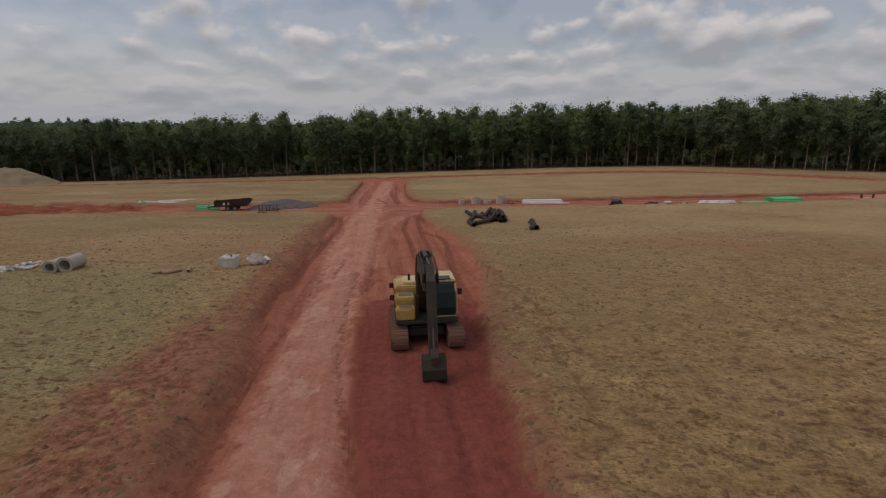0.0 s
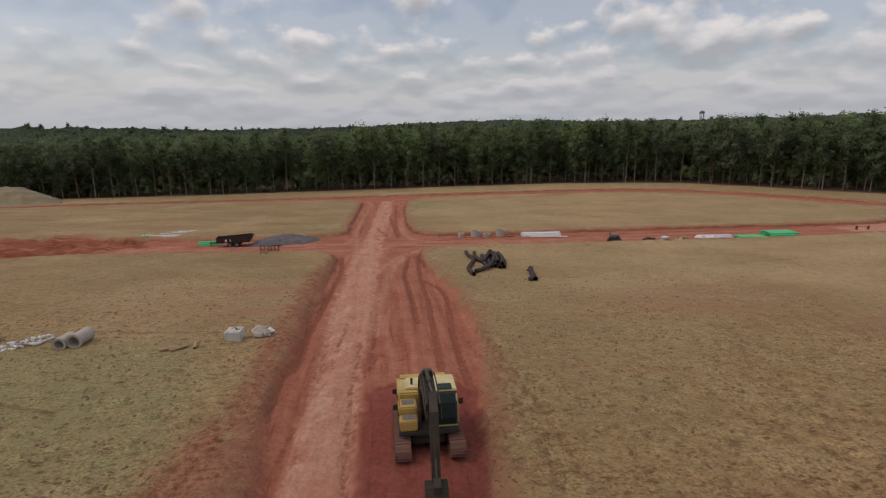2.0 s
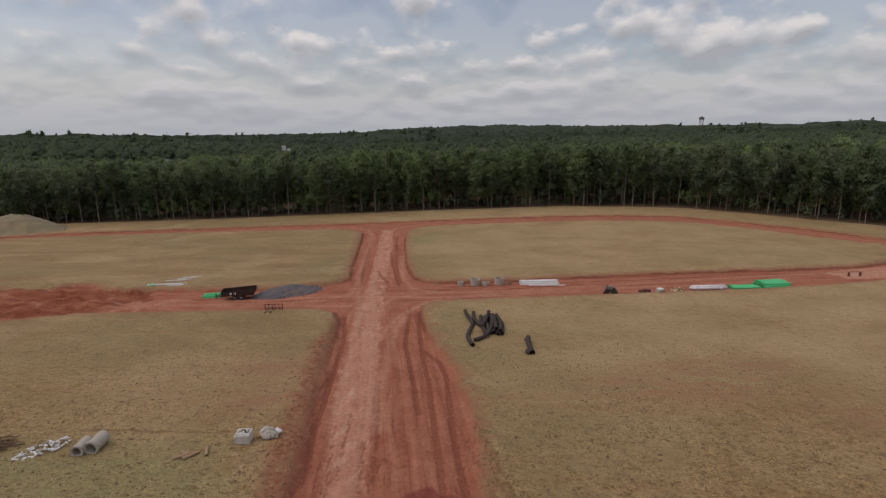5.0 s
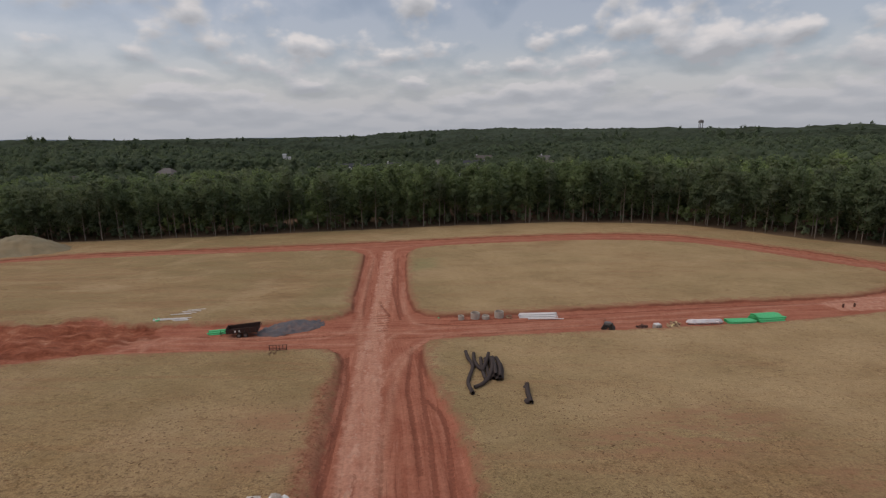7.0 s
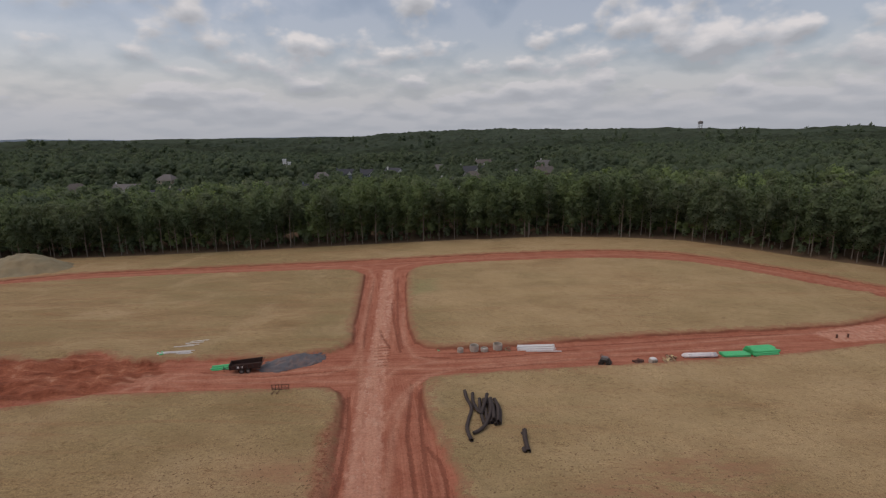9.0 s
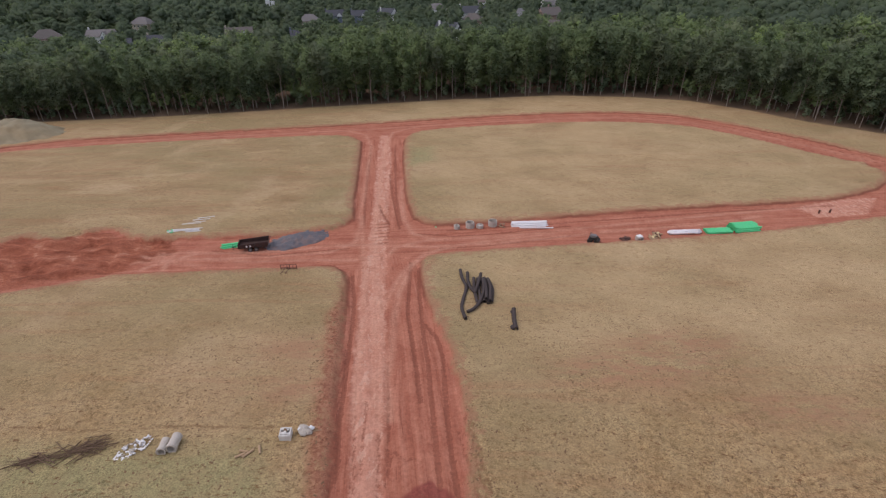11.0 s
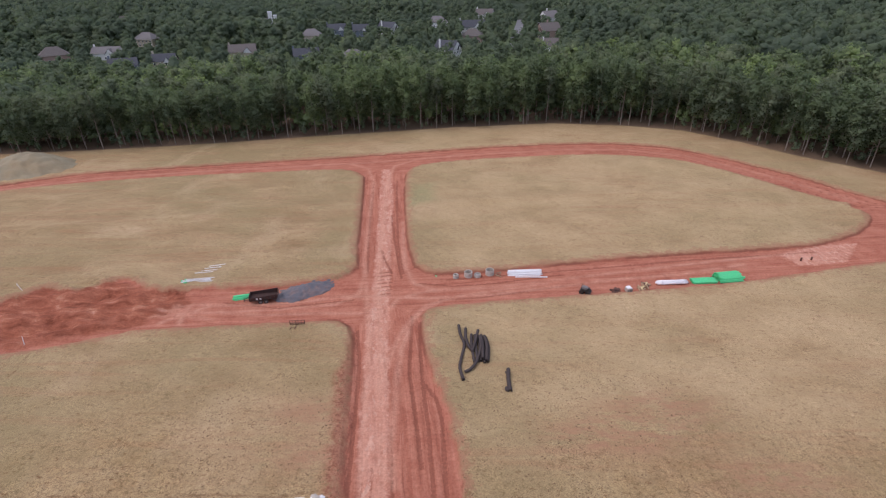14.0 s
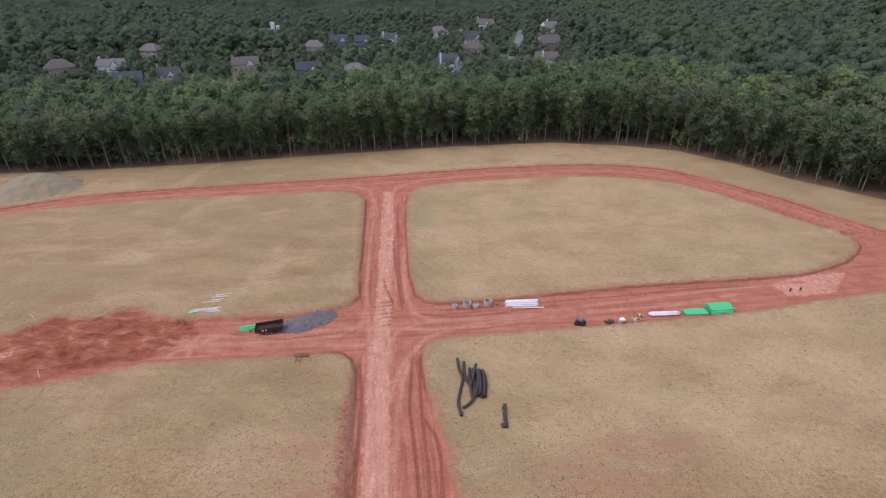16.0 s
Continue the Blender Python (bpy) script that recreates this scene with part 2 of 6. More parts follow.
    clay = m.mix(m.math("MULTIPLY", m.step(m.math("ADD", worn, ragged), -0.15, 0.4), m.ramp(m.noise(0.55, 7, 0.72, m.mapped((1.3, 0.55, 1), 6), 0.4), (0.40, 0.42), (0.50, 0.95))), clay, dusty)
    crumb = m.noise(3.4, 6, 0.72)
    torn = m.step(m.math("ADD", rut, m.math("MULTIPLY", m.math("SUBTRACT", m.noise(1.9, 8, 0.76), 0.5), 1.7)), 0.36, 0.64)
    clay = m.mix(m.math("MULTIPLY", torn, 0.66), clay, m.mix(crumb, (0.140, 0.042, 0.026), (0.290, 0.098, 0.058)))
    wet = m.step(m.math("ADD", wet, m.math("MULTIPLY", m.math("SUBTRACT", m.noise(0.8, 7, 0.72), 0.5), 1.2)), 0.30, 0.62)
    clay = m.mix(m.math("MULTIPLY", wet, 0.74), clay, m.mix(cl_fine, (0.160, 0.034, 0.029), (0.270, 0.066, 0.052)))
    blotch = m.math("MULTIPLY", m.step(m.math("ADD", worn, ragged), 0.1, 0.5), m.ramp(m.noise(0.75, 8, 0.66, m.mapped((1.5, 0.7, 1), 8), 0.3), (0.545, 0.0), (0.60, 0.75)))
    clay = m.mix(blotch, clay, (0.585, 0.335, 0.235))
    churned = m.ramp(m.noise(0.34, 9, 0.74, m.mapped((0.55, 1.3, 1), -24), 0.5), (0.34, (0.150, 0.044, 0.022)), (0.47, (0.262, 0.082, 0.044)), (0.58, (0.350, 0.128, 0.072)), (0.68, (0.520, 0.262, 0.165)))
    clay = m.mix(m.step(m.math("ADD", churn, m.math("MULTIPLY", m.math("SUBTRACT", m.noise(0.45, 7, 0.72), 0.5), 1.6)), 0.25, 0.8), clay, churned)
    clay = m.mix(m.math("MULTIPLY", tyre, m.ramp(m.noise(0.4, 6, 0.75), (0.36, 0.14), (0.60, 0.68))), clay, (0.530, 0.272, 0.180))
    grooves = m.math("SUBTRACT", 1.0, m.step(churn, 0.1, 0.5))
    clay = m.mix(m.math("MULTIPLY", grooves, 0.3), clay, m.ramp(streak, (0.34, 0.66), (0.44, 0.92), (0.56, 1.04), (0.68, 1.2)), "MULTIPLY")
    clay = m.mix(m.math("MULTIPLY", m.math("MULTIPLY", grooves, m.ramp(m.noise(0.25, 5, 0.65), (0.42, 0.0), (0.62, 0.9))), 0.6), clay, m.ramp(thin, (0.34, 0.62), (0.43, 0.98), (0.60, 1.03), (0.70, 1.22)), "MULTIPLY")
    clay = m.mix(0.5, clay, m.ramp(cl_fine, (0.32, 0.62), (0.66, 1.3)), "MULTIPLY")
    # ragged edge, with a darker red-brown band along the cut bank
    rag = m.math("ADD", m.math("MULTIPLY", m.math("SUBTRACT", m.noise(2.4, 7, 0.72), 0.5), 1.4), m.math("MULTIPLY", m.math("SUBTRACT", m.noise(0.35, 4, 0.6), 0.5), 1.8))
    rag = m.math("MULTIPLY", rag, m.math("SUBTRACT", 1.0, m.math("MULTIPLY", m.attr("cutting"), 0.72)))
    dd = m.math("ADD", d, rag)
    bank = m.math("MULTIPLY", m.step(dd, -0.45, -0.15), m.math("SUBTRACT", 1.0, m.step(dd, 0.10, 0.50)))
    bank = m.math("MULTIPLY", m.math("MULTIPLY", bank, m.math("ADD", m.attr("cutting"), 0.12)), m.ramp(m.noise(0.16, 4, 0.6), (0.36, 0.35), (0.52, 1.0)))
    clay = m.mix(m.math("MULTIPLY", bank, 0.75), clay, m.mix(crumb, (0.120, 0.034, 0.022), (0.230, 0.080, 0.046)))
    spill = m.math("MULTIPLY", m.step(m.math("ADD", d, m.math("MULTIPLY", m.math("SUBTRACT", m.noise(0.7, 8, 0.78), 0.5), 9.0)), -1.6, -0.7), m.math("MULTIPLY", m.step(d, -4.5, -0.5), 0.6))
    straw = m.mix(spill, straw, m.mix(tuft, (0.22, 0.085, 0.05), (0.40, 0.19, 0.115)))
    col = m.mix(m.step(dd, -0.5, 0.2), straw, clay)
    litter = m.mix(m.noise(1.6, 5, 0.7), (0.105, 0.072, 0.046), (0.200, 0.130, 0.082))
    col = m.mix(m.step(m.math("ADD", wood, m.math("MULTIPLY", rag, 0.5)), -0.6, 1.0), col, litter)
    lawn = m.mix(m.noise(0.05, 5, 0.6), (0.050, 0.068, 0.028), (0.095, 0.118, 0.050))
    col = m.mix(m.step(wood, 45.0, 75.0), col, lawn)
    m.bump(m.math("ADD", m.math("MULTIPLY", tuft, 1.2), m.math("ADD", m.math("MULTIPLY", grain, 0.5), m.math("MULTIPLY", blades, 0.2))), 0.85, 0.14)
    return m.colour(col)


def leaf_material(name, dark, lit, tip, gap=0.0):
    m = Mat(name, 0.8, spec=0.06)
    c = m.mix(m.math("MULTIPLY", m.rnd(True), 0.8), dark, lit)
    c = m.mix(m.math("MULTIPLY", m.ramp(m.noise(0.060, 3), (0.44, 0.0), (0.60, 1.0)), 0.8), c, tip)
    c = m.mix(m.math("MULTIPLY", m.ramp(m.noise(0.09, 3, vec=m.mapped((1, 1, 1), 35)), (0.46, 0.0), (0.60, 1.0)), 0.6), c, (0.115, 0.142, 0.090))
    c = m.mix(m.math("MULTIPLY", m.rnd(), 0.35), c, (0.150, 0.185, 0.098))
    # broad patches of a darker leaf tone
    broad_tone = m.ramp(m.noise(0.016, 4, 0.6, distort=0.4), (0.42, 0.75), (0.56, 0.0))
    c = m.mix(broad_tone, c, (0.118, 0.152, 0.102))
    m.colour(c)
    # light passes through the leaves
    through_leaf = m.n.new("ShaderNodeBsdfTranslucent")
    m.link(m.mix(1.0, c, (1.0, 1.05, 0.75), "MULTIPLY"), through_leaf.inputs[0])
    both = m.n.new("ShaderNodeMixShader")
    both.inputs[0].default_value = 0.5
    m.link(m.b.outputs[0], both.inputs[1])
    m.link(through_leaf.outputs[0], both.inputs[2])
    if not gap:
        m.link(both.outputs[0], m.n["Material Output"].inputs[0])
        return m.m
    # and between them: a near clump is no closed sheet
    gaps = m.n.new("ShaderNodeMixShader")
    gaps.inputs[0].default_value = gap
    m.link(both.outputs[0], gaps.inputs[1])
    m.link(m.n.new("ShaderNodeBsdfTransparent").outputs[0], gaps.inputs[2])
    m.link(gaps.outputs[0], m.n["Material Output"].inputs[0])
    return m.m


MAT_EARTH = earth_material()
LEAF = [leaf_material("leaves_deep_green", (0.178, 0.222, 0.124), (0.214, 0.272, 0.138), (0.240, 0.308, 0.138), 0.14),
        leaf_material("leaves_fresh_green", (0.222, 0.284, 0.130), (0.262, 0.334, 0.142), (0.305, 0.384, 0.150), 0.14),
        leaf_material("leaves_olive_green", (0.188, 0.212, 0.136), (0.226, 0.256, 0.152), (0.256, 0.296, 0.156), 0.14)]
# darker copies of the leaves, with cloud shade put into their colour
LEAF_FAR_SHADED = [leaf_material("far_leaves_cloud_shaded_green", (0.108, 0.140, 0.092), (0.136, 0.174, 0.104), (0.152, 0.196, 0.106)),
            leaf_material("far_leaves_cloud_shaded_olive", (0.122, 0.146, 0.098), (0.152, 0.178, 0.112), (0.170, 0.204, 0.114))]
BARK = plain("pale_bark", (0.245, 0.205, 0.165), 0.9, dirt=0.8, scale=0.6, dirt_col=(0.14, 0.105, 0.08))
# canopy sheet: shade of crown gaps and clouds is mixed into this dark green
MAT_CANOPY = leaf_material("far_canopy_shade_tinted", (0.046, 0.058, 0.044), (0.066, 0.084, 0.058), (0.076, 0.092, 0.060))
# the ridge's base colour carries the blue-grey of distant haze
FAR_HILLS = plain("haze_tinted_distant_woods", (0.20, 0.25, 0.30), 1.0, 0, 0.5, 0.004, (0.15, 0.20, 0.235))
YELLOW = plain("machine_yellow_paint", (0.52, 0.345, 0.095), 0.55, dirt=0.5, scale=2.2, dirt_col=(0.30, 0.15, 0.07))
CREAM = plain("faded_pale_yellow_roof_paint", (0.66, 0.55, 0.28), 0.6, dirt=0.35, scale=2.0, dirt_col=(0.35, 0.2, 0.11))
BLACK = plain("dark_dirty_paint", (0.030, 0.028, 0.025), 0.55, dirt=0.5, scale=2.5, dirt_col=(0.075, 0.055, 0.036))
BOOM = plain("worn_dark_steel_paint", (0.042, 0.033, 0.022), 0.5, dirt=0.6, scale=2.6, dirt_col=(0.105, 0.070, 0.040))
STEEL = plain("greasy_dull_steel", (0.13, 0.12, 0.105), 0.45, 0.6, 0.4)
TRACK = plain("clay_caked_track_steel", (0.20, 0.105, 0.075), 0.85, 0.1, 0.7, 3.0, (0.27, 0.115, 0.075))
GLASS = plain("dark_tinted_glass", (0.012, 0.024, 0.022), 0.25, 0.0, 0.2, 2.0, (0.06, 0.05, 0.04), 0.2)
BUCKET = plain("bucket_steel_with_earth", (0.050, 0.043, 0.028), 0.8, 0.2, 0.6, 3.0, (0.085, 0.060, 0.03))
GREY = plain("grey_sheet_metal_grille", (0.20, 0.19, 0.18), 0.6, 0.3, 0.4)
CONCRETE = plain("cast_concrete", (0.46, 0.41, 0.345), 0.9, 0, 0.35, 1.6, (0.28, 0.18, 0.12))
PALE = plain("pale_dusty_concrete", (0.66, 0.62, 0.56), 0.9, 0, 0.35, 1.6, (0.36, 0.25, 0.18))
REDCLOD = plain("red_clay_clods", (0.260, 0.105, 0.062), 0.95, 0, 0.7, 1.5, (0.11, 0.036, 0.022))
WHITE = plain("white_plastic_pipe", (0.78, 0.76, 0.74), 0.4, 0, 0.2, 1.5, (0.55, 0.36, 0.28))
WRAP = plain("white_plastic_wrap", (0.82, 0.78, 0.77), 0.4, 0, 0.2, 1.0, (0.65, 0.5, 0.45))
GREEN = plain("green_plastic_pipe", (0.085, 0.58, 0.235), 0.4, 0, 0.15, 1.2, (0.18, 0.42, 0.2))
GREEN_DK = plain("dark_bore_of_green_pipe", (0.01, 0.10, 0.035), 0.6, 0, 0.1)
HOSE = plain("black_corrugated_plastic", (0.056, 0.041, 0.036), 0.85, 0, 0.35, 1.2, (0.07, 0.05, 0.045))
RUST = plain("rusty_brown_steel", (0.130, 0.060, 0.042), 0.8, 0.2, 0.5, 2.0, (0.14, 0.06, 0.035))
HULL = plain("dark_rusted_trailer_steel", (0.058, 0.032, 0.026), 0.8, 0.2, 0.5, 2.0, (0.10, 0.05, 0.035))
WOOD = plain("weathered_timber", (0.30, 0.20, 0.12), 0.85, 0, 0.4, 2.5, (0.16, 0.08, 0.05))
GRAVEL = plain("grey_crushed_stone", (0.125, 0.120, 0.128), 0.95, 0, 0.8, 0.9, (0.24, 0.155, 0.13))
MOUND = plain("sparse_grass_over_soil", (0.262, 0.222, 0.140), 0.95, 0, 0.9, 0.10, (0.285, 0.200, 0.105))
STRAW = plain("loose_pale_straw", (0.36, 0.265, 0.135), 0.9, 0, 0.4, 2.0, (0.3, 0.2, 0.09))
CLOD = plain("soil_clods_and_straw", (0.20, 0.12, 0.06), 0.95, 0, 0.6, 1.5, (0.12, 0.06, 0.035))
BRUSH = plain("dry_brushwood", (0.16, 0.10, 0.06), 0.9, 0, 0.5, 3.0, (0.09, 0.05, 0.03))
CLAYPIPE = plain("tan_clay_pipe", (0.42, 0.28, 0.16), 0.8, 0, 0.4, 3.0, (0.22, 0.12, 0.07))
ASPHALT = plain("street_asphalt", (0.17, 0.165, 0.16), 0.9, 0, 0.3, 0.3, (0.10, 0.10, 0.10))
SIDING = [plain("siding_white", (0.72, 0.71, 0.68), 0.7, 0, 0.1), plain("siding_blue_grey", (0.16, 0.19, 0.23), 0.7, 0, 0.15),
          plain("siding_beige", (0.46, 0.40, 0.31), 0.7, 0, 0.15), plain("brick_pink", (0.34, 0.24, 0.20), 0.85, 0, 0.3, 2.0, (0.2, 0.1, 0.08))]
ROOFS = [plain("shingle_charcoal", (0.060, 0.062, 0.070), 0.9, 0, 0.3, 0.8, (0.09, 0.09, 0.09)), plain("shingle_brown", (0.125, 0.108, 0.096), 0.9, 0, 0.3, 0.8, (0.08, 0.06, 0.05)),
         plain("shingle_grey", (0.17, 0.155, 0.145), 0.9, 0, 0.3, 0.8, (0.12, 0.11, 0.10))]
PANE = plain("window_glass", (0.025, 0.03, 0.035), 0.1, 0, 0.0, spec=0.6)
TRIM = plain("white_trim", (0.75, 0.74, 0.72), 0.6, 0, 0.05)


# ---- building helpers ----
def height(x, y):
    """The natural slope of the site."""
    x, y = np.clip(x, -150, 150), np.clip(y, -40, 200)
    return 3.283 - 0.0203 * x - 0.0443 * y + 1.5e-5 * x * x + 2.08e-4 * x * y - 1.2e-5 * y * y + 2e-7 * y ** 3


def sstep(v, lo, hi):
    t = np.clip((v - lo) / (hi - lo), 0, 1)
    return t * t * (3 - 2 * t)


def inside_distance(x, y, poly):
    """Distance to a polygon's outline, positive inside."""
    best = np.full(x.shape, 1e9)
    inn = np.zeros(x.shape, bool)
    for (ax, ay), (bx, by) in zip(poly, poly[1:] + poly[:1]):
        ex, ey = bx - ax, by - ay
        t = np.clip(((x - ax) * ex + (y - ay) * ey) / (ex * ex + ey * ey), 0, 1)
        best = np.minimum(best, (x - ax - t * ex) ** 2 + (y - ay - t * ey) ** 2)
        if ay != by:
            inn ^= ((ay > y) != (by > y)) & (x < (bx - ax) * (y - ay) / (by - ay) + ax)
    return np.where(inn, 1, -1) * np.sqrt(best)


def part(name, bm, material, parent=None, label="", smooth=False):
    """Links a bmesh as one mesh object under a thing or a part."""
    me = bpy.data.meshes.new(name)
    bmesh.ops.recalc_face_normals(bm, faces=bm.faces)
    bm.to_mesh(me)
    bm.free()
    return mesh_part(name, me, material, parent, label, smooth)


def mesh_part(name, me, material, parent=None, label="", smooth=False):
    me.materials.append(material)
    if smooth:
        me.polygons.foreach_set("use_smooth", np.ones(len(me.polygons), bool))
    ob = new(name, me)
    ob.parent = parent
    if label:
        tagged(ob, label)
    return ob


def thing(name, m, label, category, group="", kind=""):
    ob = new(name)
    ob.matrix_world = m
    return tagged(ob, label, category, group, kind)


def on_ground(x, y, rz=0.0, sink=0.0):
    return pose(x, y, site(x, y) - sink, 0, 0, rz)


def box(bm, size, at=(0, 0, 0), rot=(0, 0, 0), bevel=0.0, taper=None):
    """A bevelled box centred at a place; taper scales its top in x and y."""
    made = bmesh.ops.create_cube(bm, size=1.0)["verts"]
    for v in made:
        v.co = Vector((v.co.x * size[0], v.co.y * size[1], v.co.z * size[2]))
        if taper and v.co.z > 0:
            v.co.x, v.co.y = v.co.x * taper[0], v.co.y * taper[1]
    if bevel:
        edges = list({e_ for v in made for e_ in v.link_edges})
        made = list({v for f in bmesh.ops.bevel(bm, geom=edges, offset=bevel, segments=2, affect="EDGES")["faces"] for v in f.verts} | {v for v in made if v.is_valid})
    bmesh.ops.transform(bm, matrix=pose(*at, *rot), verts=made)
    return bm


def rod(bm, a, b, r, sides=12, r2=None):
    """A capped cylinder from a to b."""
    a, b = Vector(a), Vector(b)
    m = Matrix.Translation((a + b) / 2) @ (b - a).to_track_quat("Z", "Y").to_matrix().to_4x4()
    bmesh.ops.create_cone(bm, cap_ends=True, segments=sides, radius1=r, radius2=r if r2 is None else r2, depth=(b - a).length, matrix=m)
    return bm


def sweep(bm, path, section, closed=True):
    """A section of (sideways, upward) points swept along a path in the plane x = const."""
    rings = []
    for i, p in enumerate(path):
        a, b = Vector(path[max(i - 1, 0)]), Vector(path[min(i + 1, len(path) - 1)])
        way = (b - a).normalized()
        side = Vector((1, 0, 0))
        up = side.cross(way).normalized()
        s = section[i] if isinstance(section, list) else section
        rings.append([bm.verts.new(Vector(p) + side * u + up * w) for u, w in s])
    for r0, r1 in zip(rings, rings[1:]):
        for k in range(len(r0)):
            bm.faces.new((r0[k], r0[(k + 1) % len(r0)], r1[(k + 1) % len(r0)], r1[k]))
    bm.faces.new(rings[0][::-1])
    bm.faces.new(rings[-1])
    return bm


def tube(bm, a, b, r, wall, sides=20):
    """An open pipe with a real bore."""
    a, b = Vector(a), Vector(b)
    q = (b - a).to_track_quat("Z", "Y").to_matrix()
    loops = []
    for p, rr in ((a, r), (b, r), (b, r - wall), (a, r - wall)):
        loops.append([bm.verts.new(p + q @ Vector((rr * math.cos(2 * math.pi * k / sides), rr * math.sin(2 * math.pi * k / sides), 0))) for k in range(sides)])
    for i in range(4):
        l0, l1 = loops[i], loops[(i + 1) % 4]
        for k in range(sides):
            bm.faces.new((l0[k], l0[(k + 1) % sides], l1[(k + 1) % sides], l1[k]))
    return bm


def lump(bm, at, size, seed, rough=0.25, sub=2):
    """A rough stone or heap."""
    vs = bmesh.ops.create_icosphere(bm, subdivisions=sub, radius=1.0)["verts"]
    for v in vs:
        k = 1 + rough * noise.noise(v.co * 1.7 + Vector((seed * 3.1, seed * 1.7, 0)))
        v.co = Vector((v.co.x * size[0] * k + at[0], v.co.y * size[1] * k + at[1], v.co.z * size[2] * k + at[2]))
    return bm


# ---- the ground: one sheet, with the clay roads cut into it ----
STEM = [(-24.5, 142), (-22.6, 132.6), (-20.5, 115), (-18.8, 99.6), (-18, 91.8), (-16.6, 82.8), (-15.2, 72), (-14.9, 63.5), (-13.8, 61), (-12.9, 54.8), (-11.5, 44), (-11, 38), (-9.9, 31), (-8.9, 22), (-7.6, 17), (-7, 13.6), (-6.9, 9.6), (-6.5, 2), (-5, -36),
        (6, -36), (3.5, 0), (1.9, 9.8), (1.5, 12.6), (1.3, 15.3), (1.1, 19.4), (1.6, 28.5), (1.6, 35), (0.7, 42), (-0.6, 48), (-2.3, 54), (-3.3, 58), (-4, 65.2), (-4.6, 75), (-6, 82.7), (-8, 91.7), (-10.3, 114.8), (-11.7, 134.3), (-10.5, 144)]
CROSS = [(-130, 52), (-90, 63), (-75, 68.7), (-70.5, 73.8), (-69.3, 75.4), (-64, 72.7), (-61, 75.9), (-57.8, 78.5), (-51.8, 74.8), (-47, 73.2), (-39.3, 75.1), (-29.2, 75.1), (-20.6, 77.4), (-17.7, 78.8), (-16.6, 82.8), (-6, 82.7), (-3.2, 79.6), (1, 79.6), (11.5, 80.9), (22.5, 83), (33.7, 85), (45.1, 86.4), (56.6, 87.5), (68.3, 88.9), (75.1, 90.8), (83, 94.3), (89.8, 100), (92, 104), (90.3, 109.1),
         (97, 112), (101.4, 108.7), (108, 105), (160, 106), (160, 92), (100, 87), (82.9, 83.4), (74.4, 81.5), (62.5, 78.7), (50.9, 75.9), (40.3, 74.2), (20.2, 71.8), (10.5, 70.6), (-1.9, 68.7), (-3.7, 67.5), (-4.5, 62), (-14, 62), (-14.9, 63.5), (-17.1, 64.9), (-21.6, 64.5), (-30.4, 63.8), (-40.7, 62.9), (-47, 62.4), (-51.5, 60.4), (-56, 58.5), (-60.2, 57.1), (-66, 55.5), (-85, 51), (-130, 42)]
NORTH = [(-170, 112), (-124, 130), (-113.3, 138), (-99.6, 142.8), (-67.6, 147.8), (-30.4, 152.5), (1.3, 158.2), (19.5, 160.3), (37.9, 161.2), (55.6, 159.8), (70.7, 152.6), (81.4, 139.2), (90.5, 127.4), (96.6, 114.6), (101.4, 108.7),
         (90.3, 109.1), (84.7, 117.4), (77, 130), (67, 142.8), (52.4, 148.7), (35.7, 150.3), (18.4, 148.9), (1.3, 146.9), (-9.6, 143.5), (-11.7, 134.3), (-22.6, 132.6), (-25.6, 139.1), (-31.8, 141.3), (-48.1, 140.2), (-80, 137.5), (-108.7, 131.4), (-120.2, 125.7), (-170, 106)]
WORN = [(-12.4, 61.2), (-11.0, 49), (-10.2, 40), (-9.3, 34), (-8.0, 24.8), (-7.2, 19.2), (-6.7, 15.1), (-6.3, 12.4), (-5.8, 9.6), (-4.5, -36), (0, -36), (-2.2, 9.7), (-2.8, 12.5), (-3.6, 17), (-4.4, 22.1), (-5.2, 28.3), (-6.2, 41.5), (-8.0, 58), (-9.5, 75), (-13.2, 120), (-16, 141), (-19, 141), (-16.4, 110), (-13.4, 80)]
DAMP = [(-4.4, 26), (-3.9, 20), (-3.3, 15.4), (-1.8, 9.7), (0.2, 0), (3.4, 0), (2.2, 10), (1.8, 12.6), (1.6, 16), (1.3, 20), (1.0, 26), (-1.5, 28)]
CHURN = [(-130, 54), (-75, 70), (-69, 77), (-60, 79), (-52, 76), (-44, 74.5), (-41, 70), (-46, 64), (-56, 59.5), (-61, 57.5), (-66, 56), (-130, 43)]
BROWN = [(-9.8, 18), (-7.4, 17.5), (-6.7, 10), (-8.5, 7), (-12, 9), (-10.8, 14.5)]
BARE = [(-14.9, 52), (-13.4, 42.6), (-12.4, 31.5), (-10.9, 25), (-11.6, 18.5), (-11.8, 15), (-11.0, 12.0), (-9.5, 8), (-8.0, 0), (-5.9, 0), (-6.3, 10), (-7.0, 16.8), (-8.1, 22.8), (-9.5, 31), (-10.8, 38), (-11.8, 46), (-13.6, 56)]
YELLOWED = [(-9, 111), (-8.6, 126), (-3.5, 127), (-2.5, 114)]
SAGE = [(-60, 31), (-24, 31.5), (-16, 31.5), (-12.2, 23), (-11, 17), (-11.5, 14), (-18, 11), (-60, 8)]
